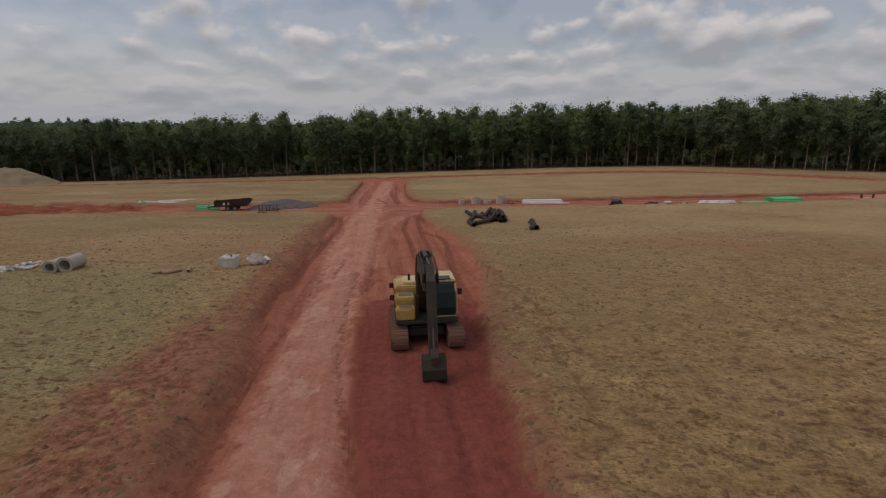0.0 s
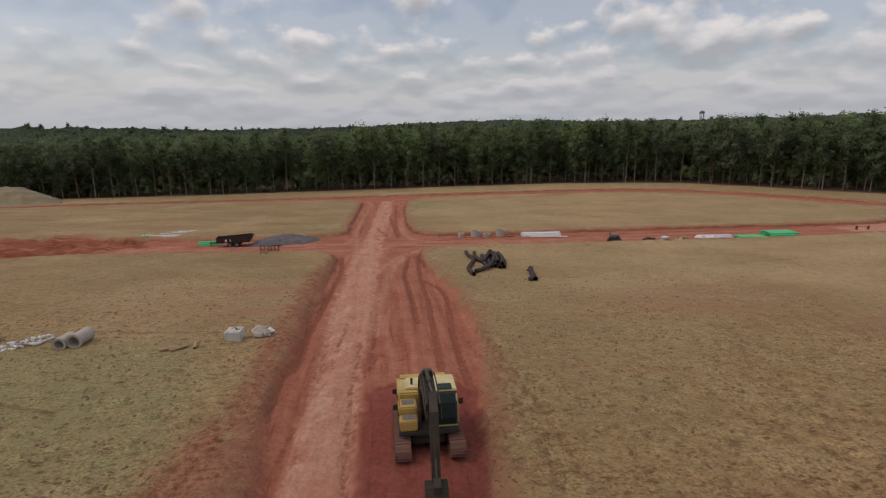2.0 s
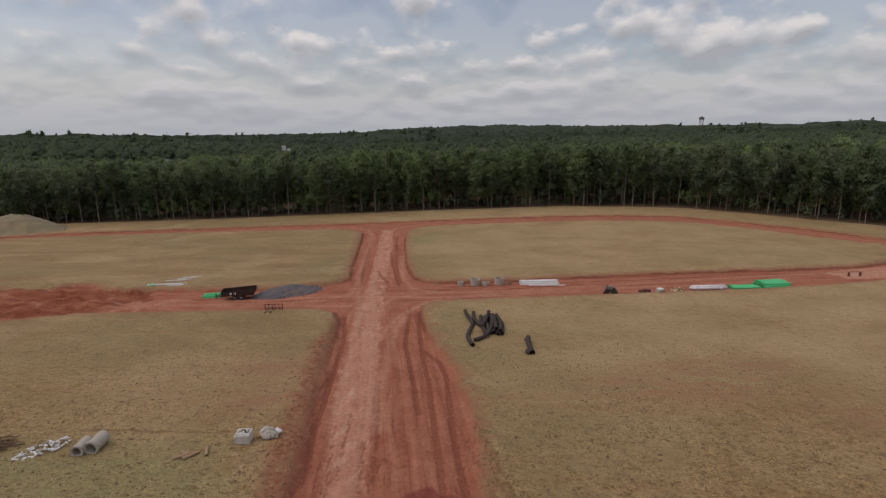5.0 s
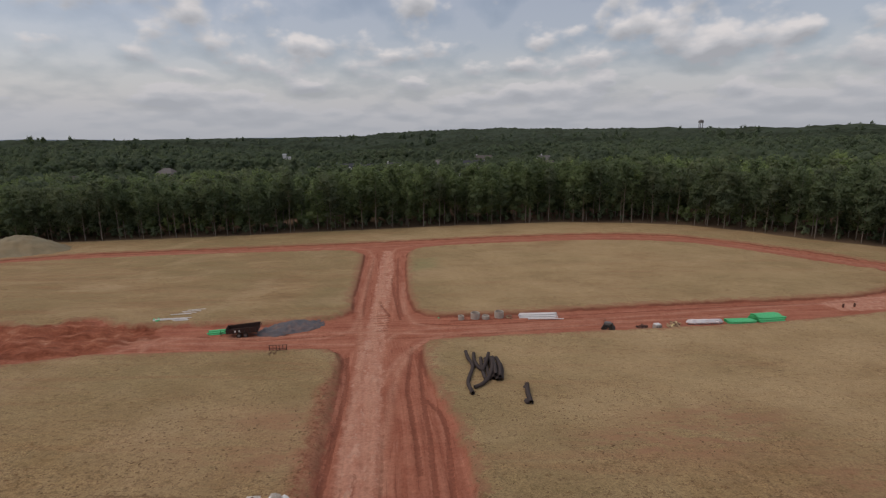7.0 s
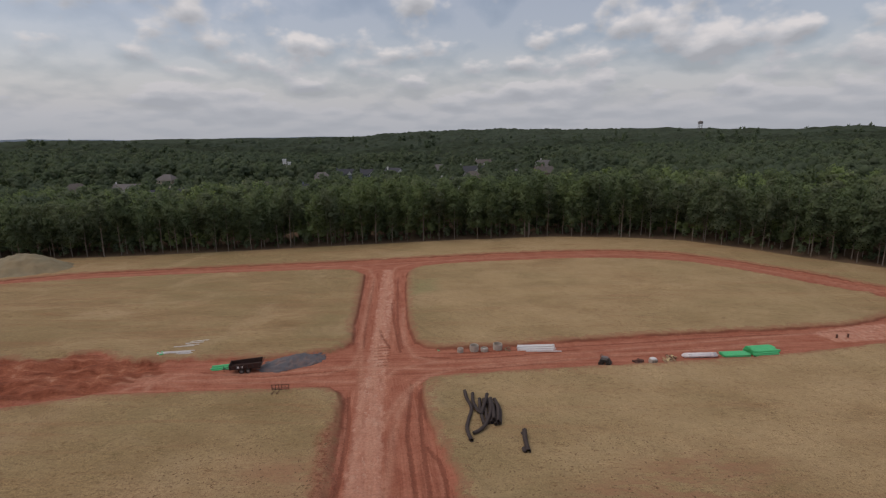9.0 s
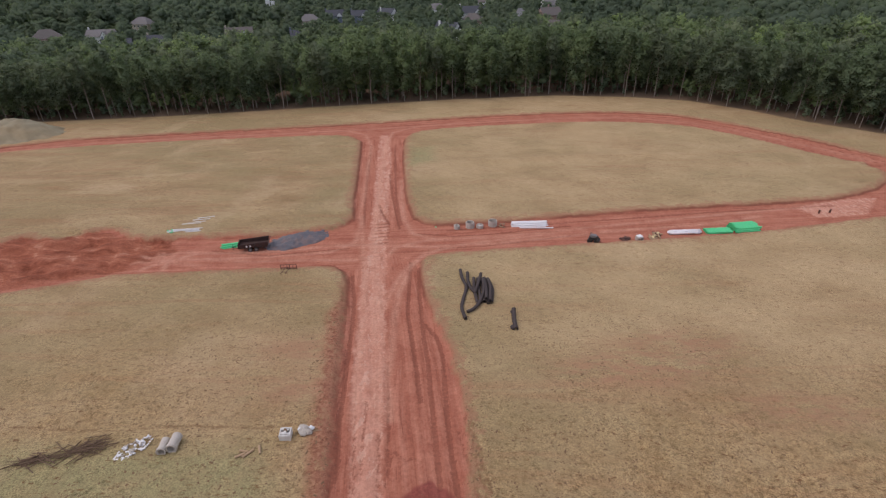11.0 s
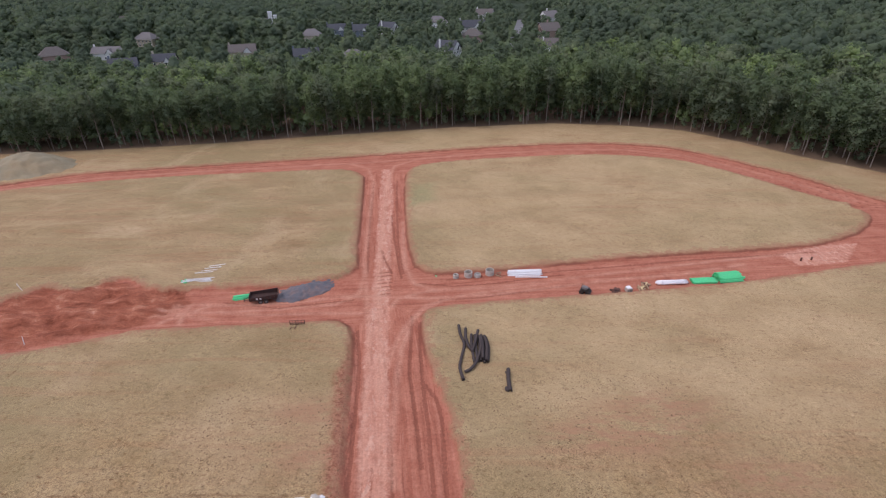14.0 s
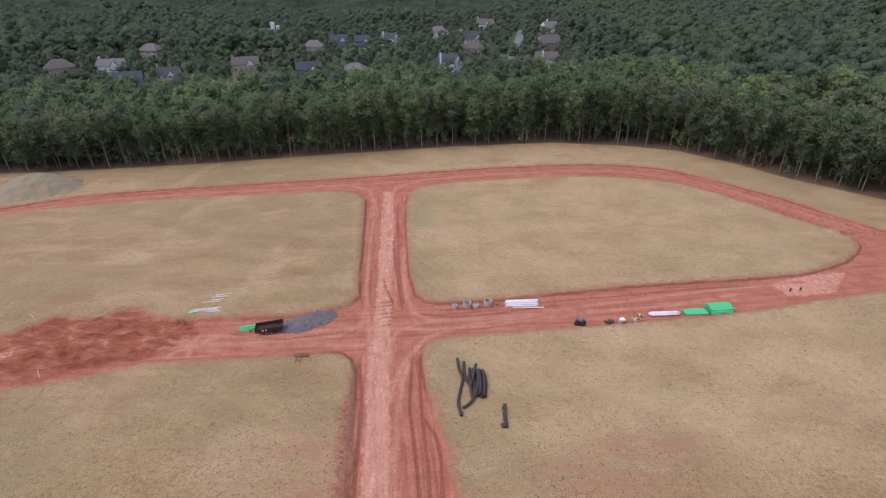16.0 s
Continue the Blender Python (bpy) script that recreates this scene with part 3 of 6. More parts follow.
EDGE = [(-420, 148), (-260, 156), (-151, 164.6), (-132.8, 166), (-95.9, 169.9), (-39.1, 179.4), (1.4, 184.8), (36.6, 186.2), (61.4, 179.9), (78, 171.7), (90.2, 157.6), (99.3, 142.7), (114.2, 126.2), (135, 108), (190, 84), (420, 40)]
TYRES = [  # centre lines of pale wheel tracks on the stem
    [(-9.0, 35.0), (-9.4, 40.3), (-10.1, 46.9), (-10.8, 54.3), (-12.0, 63.4), (-13.5, 72.5), (-15.7, 85.1), (-18.4, 115.0), (-19.8, 130.4), (-22.7, 141.8), (-29.5, 147.2), (-39.7, 146.7)],
    [(-6.6, 35.0), (-7.6, 42.4), (-8.7, 49.4), (-9.3, 55.8), (-10.4, 64.3), (-11.8, 74.8), (-12.9, 85.1), (-15.0, 114.9), (-16.0, 130.2), (-15.5, 143.9), (-9.1, 149.6), (4.8, 154.0)],
    [(-5.5, 35.0), (-6.3, 42.4), (-6.6, 50.8), (-6.5, 58.2), (-5.6, 64.3), (-3.6, 69.2), (1.1, 71.9), (8.4, 74.0), (17.2, 76.3)], [(-9.7, 103.1), (-8.8, 91.0), (-7.6, 82.2), (-5.8, 76.5), (-2.0, 74.1)]]
TYRES += [  # and on the crossroads
    [(-45.9, 68.0), (-36.3, 67.5), (-27.2, 68.3), (-18.1, 69.9), (-14.8, 73.2), (-14.8, 80)], [(-8.6, 52), (-7.6, 58), (-6.3, 63.5), (-4.2, 68), (-1, 70.6)], [(-35.5, 67.3), (-28.4, 66.7), (-21.2, 67.2), (-13.8, 67.2)],
    [(-44.0, 69.9), (-35.2, 69.6), (-25.8, 70.2), (-18.5, 72.0), (-12.7, 72.4), (-2.9, 71.5), (6.8, 72.7), (15.8, 74.5), (27.3, 77.0), (42.3, 79.3), (54.1, 82.5)],
    [(-9.3, 68.3), (-8.2, 71.5), (-3.0, 74.1), (6.9, 74.9), (17.2, 77.0), (32.3, 80.3), (49.4, 83.8), (67.1, 86.7)]]
TYRES += [[(-121.9, 127.9), (-96.9, 138.2), (-65.8, 143.1), (-32.7, 146.3), (-15.9, 149.0), (10.1, 153.7), (36.9, 156.1), (54.0, 154.3), (68.8, 147.6), (79.4, 134.9), (87.7, 122.6), (94.5, 111.4)]]
TYRES += [[(-42, 67), (-42 + r * math.cos(a), 67 + 0.75 * r * math.sin(a))] for a, r in ((0.15, 6), (0.75, 5), (1.5, 4), (2.2, 4.5), (2.7, 5), (3.4, 4.6), (4.1, 4.2), (4.9, 4), (5.9, 5.5))]
FURROWS_WEST = [  # dark furrows along the haul road's west bank
    [(-18.5, 65.4), (-16.7, 65.3), (-14.8, 62.9), (-13.8, 59.8), (-12.7, 52.1), (-12.0, 45.7), (-11.2, 38.2), (-10.4, 32.1), (-9.6, 26.8), (-8.9, 22.1)],
    [(-13.5, 62.5), (-12.3, 56.6), (-11.4, 49.4), (-10.9, 43.4), (-10.1, 34.3), (-9.5, 30.2), (-9.3, 28.0)],
    [(-13.9, 58.2), (-12.6, 49.0), (-11.6, 41.0), (-10.8, 34.9), (-10.1, 30.2)], [(-8.0, 37.5), (-7.6, 32.2), (-7.3, 28.9)], [(-8.8, 35.6), (-8.1, 30.2), (-7.6, 26.9)],
    [(-6.1, 10.1), (-6.4, 11.9), (-7.2, 16.2), (-7.4, 18.7), (-7.5, 21.9)], [(-6.3, 10.1), (-6.6, 12.1), (-7.0, 14.7)]]
FURROWS_EAST = [  # and on its east side
    [(-4.2, 64.3), (-3.7, 56.6), (-3.0, 49.5), (-2.2, 43.5), (-1.7, 38.4), (-1.2, 33.5), (-0.6, 27.4)],
    [(-5.4, 66.2), (-5.2, 58.2), (-5.0, 52.9), (-4.1, 46.9), (-3.3, 41.9), (-2.7, 37.4)], [(-2.8, 50.5), (-1.3, 47.9), (-0.6, 44.6), (-0.3, 39.3), (0.1, 33.4), (0.5, 29.1), (1.0, 25.7)],
    [(-5.1, 27.7), (-4.9, 30.3), (-4.6, 31.2), (-3.6, 30.3), (-2.7, 30.6)], [(-6.4, 43.0), (-5.5, 34.4), (-5.1, 28.5)],
    [(-2.2, 10.2), (-2.8, 12.2), (-3.7, 15.1), (-4.4, 18.3), (-5.5, 25.1), (-6.3, 33.3)], [(0.5, 23.4), (0.7, 18.9), (1.1, 15.5), (1.6, 12.9), (1.9, 10.3)], [(-0.4, 17), (0.1, 13), (0.3, 10)]]
SCRAPES = [  # shallow marks on the straw
    [(0.9, 33.5), (3.1, 23.4), (4.0, 16.2), (4.1, 12.4)], [(2.1, 34.8), (3.9, 24.1), (5.1, 16.9)], [(1.6, 35.2), (2.6, 28.7), (3.4, 25.0)], [(-40, 33.3), (-31, 32.9), (-24, 33.6), (-17, 33.4), (-10, 34.6)],
    [(-11.4, 18.6), (-9.8, 17.6), (-7.6, 16.4)], [(-10.9, 18.5), (-9.0, 17.5), (-7.7, 17.1)], [(-11.6, 16.6), (-10.0, 15.6), (-8.2, 14.7)], [(-10.6, 16.2), (-9.0, 15.2), (-7.6, 15.0)], [(-10.8, 15.6), (-7.1, 12.9)],
    [(-22.5, 23.2), (-18.7, 22.1)], [(-59.4, 50.7), (-60.5, 55.2), (-61.5, 57.5)], [(-57.6, 50.9), (-58.0, 54.0), (-58.5, 57.5)]]
CROSSING_RUTS = [[(-12.5 + 0.17 * k, 80.3 - 1.25 * k), (-10.1 + 0.08 * k, 80.7 - 1.25 * k)] for k in range(7)]
CROSSING_RUTS += [[(-12.7, 107.2), (-10.9, 94.3), (-9.3, 85.0), (-8.1, 78.4)], [(-12.9, 89.5), (-11.7, 85.1), (-10.0, 80.3)], [(-4.8, 76.5), (1.1, 75.6), (8.6, 76.5), (20.9, 79.3)], [(-1.3, 71.1), (5.8, 71.8), (20.2, 75.5)], [(-36.7, 70.4), (-27.3, 68.8), (-15.5, 71.2)]]
RUTS = FURROWS_WEST + FURROWS_EAST + CROSSING_RUTS


def rounded_plan(pts, times, shut=True):
    """Corner-cutting, so that the road's edges run in curves."""
    for _ in range(times):
        out = [] if shut else [pts[0]]
        for (ax, ay), (bx, by) in zip(pts, pts[1:] + pts[:1] if shut else pts[1:]):
            out += [(0.75 * ax + 0.25 * bx, 0.75 * ay + 0.25 * by), (0.25 * ax + 0.75 * bx, 0.25 * ay + 0.75 * by)]
        pts = out if shut else out + [pts[-1]]
    return pts


FAR_RUTS = [[(x + k * (20 - x) / math.hypot(20 - x, 80 - y), y + k * (80 - y) / math.hypot(20 - x, 80 - y)) for x, y in rounded_plan(NORTH[1:15], 2, False)] for k in (2.4, 4.6, 7.4)]
FAR_RUTS += [[(-19.8, 131), (-18.2, 115), (-15.9, 92), (-14.4, 80)], [(-13.6, 131), (-12.2, 115), (-9.9, 92), (-7.9, 80)], [(0, 77.6), (20, 80.4), (45, 84.2), (70, 87)]]
CRESTS = [[(-110, 94.4), (-60, 105.6), (-27, 113.0)], [(-6, 112.9), (20, 114.7), (50, 116.9)]]
BLUSH = [(23, 42.6), (26, 46.3), (17.5, 41), (34, 36), (-13.8, 38.5), (-14.6, 45)]
EAST_PATCH = [(62.4, 86.1), (66.2, 87.8), (73.7, 90.0), (80.6, 90.7), (73.3, 82.9), (64.1, 81.6)]

STEM_BANKS = [STEM[1:10], STEM[-9:-1]]
NORTH_BANK, CROSS_BANK = rounded_plan(NORTH[1:15], 2, False), rounded_plan(CROSS[16:29], 2, False)
STEM, CROSS, NORTH = rounded_plan(STEM, 1), rounded_plan(CROSS, 1), rounded_plan(NORTH, 2)
WOODS = EDGE + [(4200, 40), (4200, 4200), (-4200, 4200), (-4200, 148)]


def hills(x, y):
    """The country beyond the site."""
    r = np.hypot(x, y)
    far = sstep(r, 260, 900)
    roll_ = 5 * np.sin(x / 210 + 1.0) * np.cos(y / 260) + 4 * np.sin((x + y) / 130)
    rise = 13 * sstep(r, 500, 1300) - 6 * sstep(r, 1300, 3500)
    ridge = 17 * sstep(x, -420, -180) * (1 - sstep(x, 700, 1300)) * np.exp(-((y - 1900) / 380) ** 2)
    east = 4 * np.exp(-((x - 760) / 320) ** 2 - ((y - 1050) / 300) ** 2)
    return far * roll_ * 0.7 + rise + east + ridge


def ruts(lane, along):
    """Wheel ruts along a road."""
    w = 0.6 * np.sin(along * 0.11) + 0.4 * np.sin(along * 0.043 + 2)
    return 0.030 * np.sin(lane * 3.7 + w) + 0.022 * np.sin(lane * 7.9 + 1.3 * w + 1) + 0.016 * np.sin(lane * 12.3 + 0.7)


def along_lines(x, y, lines, width):
    """1 on the lines, falling off over a width."""
    xf, yf, out = x.ravel(), y.ravel(), np.zeros(x.size)
    reach = 2.6 * width
    for line in lines:
        lx, ly = [p[0] for p in line], [p[1] for p in line]
        near = np.nonzero((xf > min(lx) - reach) & (xf < max(lx) + reach) & (yf > min(ly) - reach) & (yf < max(ly) + reach))[0]
        if not len(near):
            continue
        px_, py_, best = xf[near], yf[near], np.full(len(near), 1e9)
        for (ax, ay), (bx, by) in zip(line, line[1:]):
            t = np.clip(((px_ - ax) * (bx - ax) + (py_ - ay) * (by - ay)) / ((bx - ax) ** 2 + (by - ay) ** 2), 0, 1)
            best = np.minimum(best, (px_ - ax - t * (bx - ax)) ** 2 + (py_ - ay - t * (by - ay)) ** 2)
        out[near] = np.maximum(out[near], np.exp(-best / width ** 2))
    return out.reshape(x.shape)


def survey(x, y):
    """Height and surface masks at plan points."""
    ds, dc, dn = (inside_distance(x, y, p) for p in (STEM, CROSS, NORTH))
    d = np.maximum(np.maximum(ds, dc), dn)
    pick = np.argmax(np.stack([ds, dc * 0.8, dn]), axis=0)
    lane = np.select([pick == 0, pick == 1], [x + 0.135 * (y - 60), y - 0.075 * x], inside_distance(x, y, [(-170, 112), (-124, 130), (-99.6, 142.8), (-30.4, 152.5), (19.5, 160.3), (37.9, 161.2), (55.6, 159.8), (70.7, 152.6), (81.4, 139.2), (96.6, 114.6), (101.4, 100), (100, 40), (-170, 40)]))
    along = np.select([pick == 0], [y], x)
    wood = inside_distance(x, y, WOODS)
    churn = sstep(inside_distance(x, y, CHURN), -1.5, 3.0)
    jag = 0.30 * np.sin(x * 0.83 + 1.7 * np.sin(y * 0.61)) + 0.25 * np.sin(y * 0.97 + 1.9 * np.sin(x * 0.53)) + 0.18 * np.sin(x * 1.7 + y * 2.3 + 2 * np.sin(y * 0.37))
    cut = sstep(d + 0.35 * jag, -0.5, 0.5)
    z = height(x, y) + hills(x, y)
    clear = sstep(np.sort(np.stack([ds, dc, dn]), axis=0)[1], -4.0, -0.5)
    z = z - 0.5 * cut + cut * ruts(lane, along) * (1 - churn) * (1 - clear)
    z = z + churn * (0.30 * np.sin(x * 0.31 - y * 0.9 + 1.5 * np.sin(x * 0.23)) + 0.35 * np.sin(x * 0.55 + 1.2 * np.sin(y * 0.4)) * np.sin(y * 0.8) + 0.12 * np.sin(x * 2.1 + y) + 0.1 * np.sin(y * 2.7 - x * 0.7))
    berm = np.exp(-((d + 1.6) / 0.9) ** 2)
    z = z + 0.10 * berm * (1 + np.sin(x * 1.3) * np.cos(y * 1.1))
    # low terrace crests across the lots, and a roughly graded surface
    for (ax, ay), (bx, by), hgt in (((-110, 95), (-27, 113.6), 0.45), ((-6, 113.5), (50, 117.5), 0.45), ((6, 38), (70, 52), 0.25)):
        t = np.clip(((x - ax) * (bx - ax) + (y - ay) * (by - ay)) / ((bx - ax) ** 2 + (by - ay) ** 2), 0, 1)
        q = np.hypot(x - ax - t * (bx - ax), y - ay - t * (by - ay))
        z = z + hgt * np.exp(-(q / 2.6) ** 2)
    z = z + (1 - cut) * sstep(-wood, -2, 3) * (0.05 * np.sin(x * 0.9 + 2 * np.sin(y * 0.23)) * np.sin(y * 1.1) + 0.025 * np.sin(x * 2.7 + y * 1.9) + 0.02 * np.sin(y * 4.1 - x * 0.6))
    z = z - 0.13 * along_lines(x, y, RUTS, 0.24) - 0.05 * along_lines(x, y, SCRAPES, 0.26) + 0.05 * along_lines(x, y, [[(px_ + 0.5, py_) for px_, py_ in line] for line in FURROWS_WEST[:3] + FURROWS_EAST[:3]], 0.22)
    return z, d, lane, along, wood, churn


def site(x, y):
    return float(survey(np.array([float(x)]), np.array([float(y)]))[0][0])


def spaced(stops):
    out = [stops[0][0]]
    for (a, da), (b, db) in zip(stops, stops[1:]):
        n = max(1, round((b - a) / ((da + db) / 2)))
        w = np.linspace(0, 1, n + 1)[1:]
        k = db / da
        out += list(a + (b - a) * (w if abs(k - 1) < 0.02 else (k ** w - 1) / (k - 1)))
    return np.array(out)


gx = spaced([(-4200, 400), (-420, 30), (-150, 1.6), (-60, 0.55), (-16, 0.26), (12, 0.26), (55, 0.55), (150, 1.6), (420, 30), (4200, 400)])
gy = spaced([(-600, 120), (-40, 3), (6, 0.24), (45, 0.27), (84, 0.30), (100, 0.5), (165, 0.7), (200, 1.6), (420, 25), (4400, 400)])
X, Y = np.meshgrid(gx, gy)
Z, D, LANE, ALONG, WOODD, CHURNF = survey(X, Y)
SITE_GRID = (X, Y, Z)
masks = {"road": np.clip(D, -8, 8), "lane": LANE, "along": ALONG, "wood": np.clip(WOODD, -8, 90), "churn": CHURNF,
         "worn": np.clip(np.maximum(inside_distance(X, Y, WORN) - 0.2, inside_distance(X, Y, EAST_PATCH)), -3, 3), "damp": sstep(inside_distance(X, Y, DAMP), -1.2, 0.9), "sage": np.maximum(sstep(inside_distance(X, Y, SAGE), -2.5, 2.5), sstep(inside_distance(X, Y, YELLOWED), -2, 2)),
         "dense": sstep(X + 0.12 * (Y - 60), -6, 8) * sstep(Y, 34, 52) * (1 - 0.55 * sstep(X, 60, 95)), "tyre": along_lines(X, Y, TYRES, 0.48), "bare": sstep(inside_distance(X, Y, BARE), -0.8, 0.9), "blush": np.clip(sum(np.exp(-(((X - cx) / 7) ** 2 + ((Y - cy) / 2.6) ** 2)) for cx, cy in BLUSH), 0, 1), "cutting": along_lines(X, Y, STEM_BANKS + [NORTH_BANK, CROSS_BANK, [(-30.4, 63.8), (-17.1, 64.9), (-14.9, 63.5)]], 1.6), "rut": np.maximum(np.maximum(np.maximum(along_lines(X, Y, FURROWS_WEST[:3] + FURROWS_EAST[:3], 0.30), np.maximum(0.62 * along_lines(X, Y, FURROWS_WEST[3:] + FURROWS_EAST[3:], 0.26), 0.85 * along_lines(X, Y, CROSSING_RUTS, 0.30))), 0.58 * along_lines(X, Y, SCRAPES, 0.28)), np.maximum(0.70 * along_lines(X, Y, FAR_RUTS, 0.45), 0.42 * along_lines(X, Y, CRESTS, 0.45))), "brown": np.maximum(1 - sstep(Y + 4 * np.sin(X * 0.21) + 3 * np.sin(X * 0.09 + 1), 16, 50), sstep(inside_distance(X, Y, BROWN), -1.0, 0.8) * 1.3)}


def sheet(name, cells):
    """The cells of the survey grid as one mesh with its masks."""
    ny, nx = X.shape
    jj, ii = np.nonzero(cells)
    quads = np.stack([jj * nx + ii, jj * nx + ii + 1, (jj + 1) * nx + ii + 1, (jj + 1) * nx + ii], axis=1)
    used, flat_ = np.unique(quads, return_inverse=True)
    co = np.stack([X.ravel()[used], Y.ravel()[used], Z.ravel()[used]], axis=1)
    me = bpy.data.meshes.new(name)
    me.vertices.add(len(co))
    me.vertices.foreach_set("co", co.ravel().astype(np.float32))
    me.loops.add(quads.size)
    me.loops.foreach_set("vertex_index", flat_.ravel().astype(np.int32))
    me.polygons.add(len(quads))
    me.polygons.foreach_set("loop_start", np.arange(0, quads.size, 4, dtype=np.int32))
    me.update(calc_edges=True)
    for key, arr in masks.items():
        me.attributes.new(key, "FLOAT", "POINT").data.foreach_set("value", arr.ravel()[used].astype(np.float32))
    return mesh_part(name, me, MAT_EARTH, smooth=True)


mid_d = (D[:-1, :-1] + D[1:, 1:] + D[:-1, 1:] + D[1:, :-1]) / 4
tagged(sheet("ground", mid_d < 0), "graded building lots covered with pale straw over soil", "ground", kind="structure")
tagged(sheet("road", mid_d >= 0), "rutted red clay haul roads crossing the lots", "dirt road", kind="structure")


# ---- woods ----
def unit(v):
    return v / np.maximum(np.linalg.norm(v, axis=-1, keepdims=True), 1e-9)


def crown_cards(rng, lobes, count, size, tri=False, loose=1.0):
    """Leaf clumps over the lobes of a crown: vertices, faces and the crown's rounded normals."""
    lobes = np.array(lobes)
    vol = lobes[:, 3] * lobes[:, 4]
    L = lobes[rng.choice(len(lobes), count, p=vol / vol.sum())]
    n = rng.normal(size=(count, 3))
    n[:, 2] = n[:, 2] * 0.9 + 0.2
    n = unit(n)
    p = L[:, :3] + n * L[:, [3, 3, 4]] * (1 + loose * rng.normal(size=(count, 1)) * 0.26)
    face = unit(n * [0.7, 0.7, 1.0] + [0, 0, 0.25] + rng.normal(size=(count, 3)) * 0.55 * loose)
    u = unit(np.cross(face, rng.normal(size=(count, 3))))
    w = np.cross(face, u)
    s = size * rng.uniform(0.55, 1.4, (count, 1))
    axis = np.array([0, 0, lobes[:, 2].mean()])
    soft = unit(0.35 * n + 0.9 * unit(p - axis) + [0, 0, 0.55] + rng.normal(size=(count, 3)) * 0.16)
    if tri:
        v = np.stack([p + u * s, p - u * s * 0.6 + w * s * 0.8, p - u * s * 0.6 - w * s * 0.9], axis=1)
    else:
        v = np.stack([p + u * s, p + w * s * 0.7 + face * s * 0.2, p - u * s * 0.9, p - w * s * 0.75 + face * s * 0.15], axis=1)
    k = v.shape[1]
    return v.reshape(-1, 3), np.arange(count * k).reshape(count, k), np.repeat(soft, k, axis=0)


def core(lobes, k, sub):
    """Dense inner mass of the lobes."""
    bm = bmesh.new()
    bmesh.ops.create_icosphere(bm, subdivisions=sub, radius=1.0)
    bm.verts.ensure_lookup_table()
    base = [v.co.copy() for v in bm.verts]
    tris = np.array([[v.index for v in f.verts] for f in bm.faces])
    bm.free()
    vs, fs, ns = [], [], []
    for cx, cy, cz, rx, rz in lobes:
        fs.append(tris + len(vs))
        for v in base:
            q = k * (1 + 0.35 * noise.noise(v * 2.1 + Vector((cx, cy, cz))))
            vs.append((cx + v.x * rx * q, cy + v.y * rx * q, cz + v.z * rz * q))
            ns.append(tuple((v + Vector((0, 0, 0.5))).normalized()))
    return np.array(vs), np.concatenate(fs), np.array(ns)


def crown_lobes(rng, h, kind):
    """Lobes (x, y, z, radius, half-height) of a crown of a tree h metres high."""
    if kind == "pine":
        low, wide, n = 0.50, 2.7, 16
    elif kind == "edge":
        low, wide, n = 0.36, 3.5, 24
    else:
        low, wide, n = 0.26, 5.0, 24
    out = []
    for i in range(n):
        f = (i + rng.uniform(0, 0.9)) / n
        z = h * (low + (0.96 - low) * f)
        belly_ = math.sin(math.pi * min(1, 0.25 + 0.62 * f)) ** 0.7
        a, q = rng.uniform(0, 6.28), wide * 0.72 * belly_ * rng.uniform(0.3, 1.1)
        r = wide * (0.26 + 0.26 * rng.random()) * (0.55 + 0.5 * belly_)
        out.append((q * math.cos(a), q * math.sin(a), z, r, r * rng.uniform(0.6, 0.95)))
    return out


def soft_mesh(name, vs, fs, ns):
    """A mesh of leaf clumps that takes the light as a rounded crown does."""
    me = bpy.data.meshes.new(name)
    sizes = np.array([len(f) for f in fs]) if isinstance(fs, list) else np.full(len(fs), fs.shape[1])
    loops = np.concatenate([np.asarray(f) for f in fs]) if isinstance(fs, list) else fs.ravel()
    me.vertices.add(len(vs))
    me.vertices.foreach_set("co", np.asarray(vs).ravel().astype(np.float32))
    me.loops.add(len(loops))
    me.loops.foreach_set("vertex_index", loops.astype(np.int32))
    me.polygons.add(len(sizes))
    me.polygons.foreach_set("loop_start", np.concatenate([[0], np.cumsum(sizes)[:-1]]).astype(np.int32))
    me.polygons.foreach_set("use_smooth", np.ones(len(sizes), bool))
    me.update(calc_edges=True)
    me.normals_split_custom_set_from_vertices(np.asarray(ns, dtype=np.float32))
    return me


def tree(m, h, kind, leaf, seed, label):
    """A tall thin woodland tree: trunk with limbs, and a broken crown."""
    rng = np.random.default_rng(seed)
    root = thing("tree", m, label, "tree", "woodland edge trees")
    bm = bmesh.new()
    bend = rng.normal(size=2) * 0.35
    joints = [Vector((bend[0] * t * t, bend[1] * t * t, h * 0.93 * t - 0.5)) for t in (0, 0.2, 0.4, 0.6, 0.8, 1.0)]
    for i in range(5):
        rod(bm, joints[i], joints[i + 1], 0.15 * (1 - i * 0.17), 7, 0.15 * (1 - (i + 1) * 0.17))
    lobes = crown_lobes(rng, h, kind)
    for lx, ly, lz, _, _ in lobes[:7]:
        rod(bm, (bend[0] * 0.3, bend[1] * 0.3, lz - 1.6), (lx, ly, lz), 0.07, 5, 0.03)
    part("trunk", bm, BARK, root)
    v0, f0, n0 = crown_cards(rng, lobes, 1700 if kind != "wide" else 2300, 0.31, loose=1.5)
    v1, f1, n1 = core(lobes, 0.5, 1)
    me = soft_mesh("crown", np.concatenate([v0, v1]), list(f0) + list(f1 + len(v0)), np.concatenate([n0, n1]))
    mesh_part("crown", me, leaf, root)
    return root


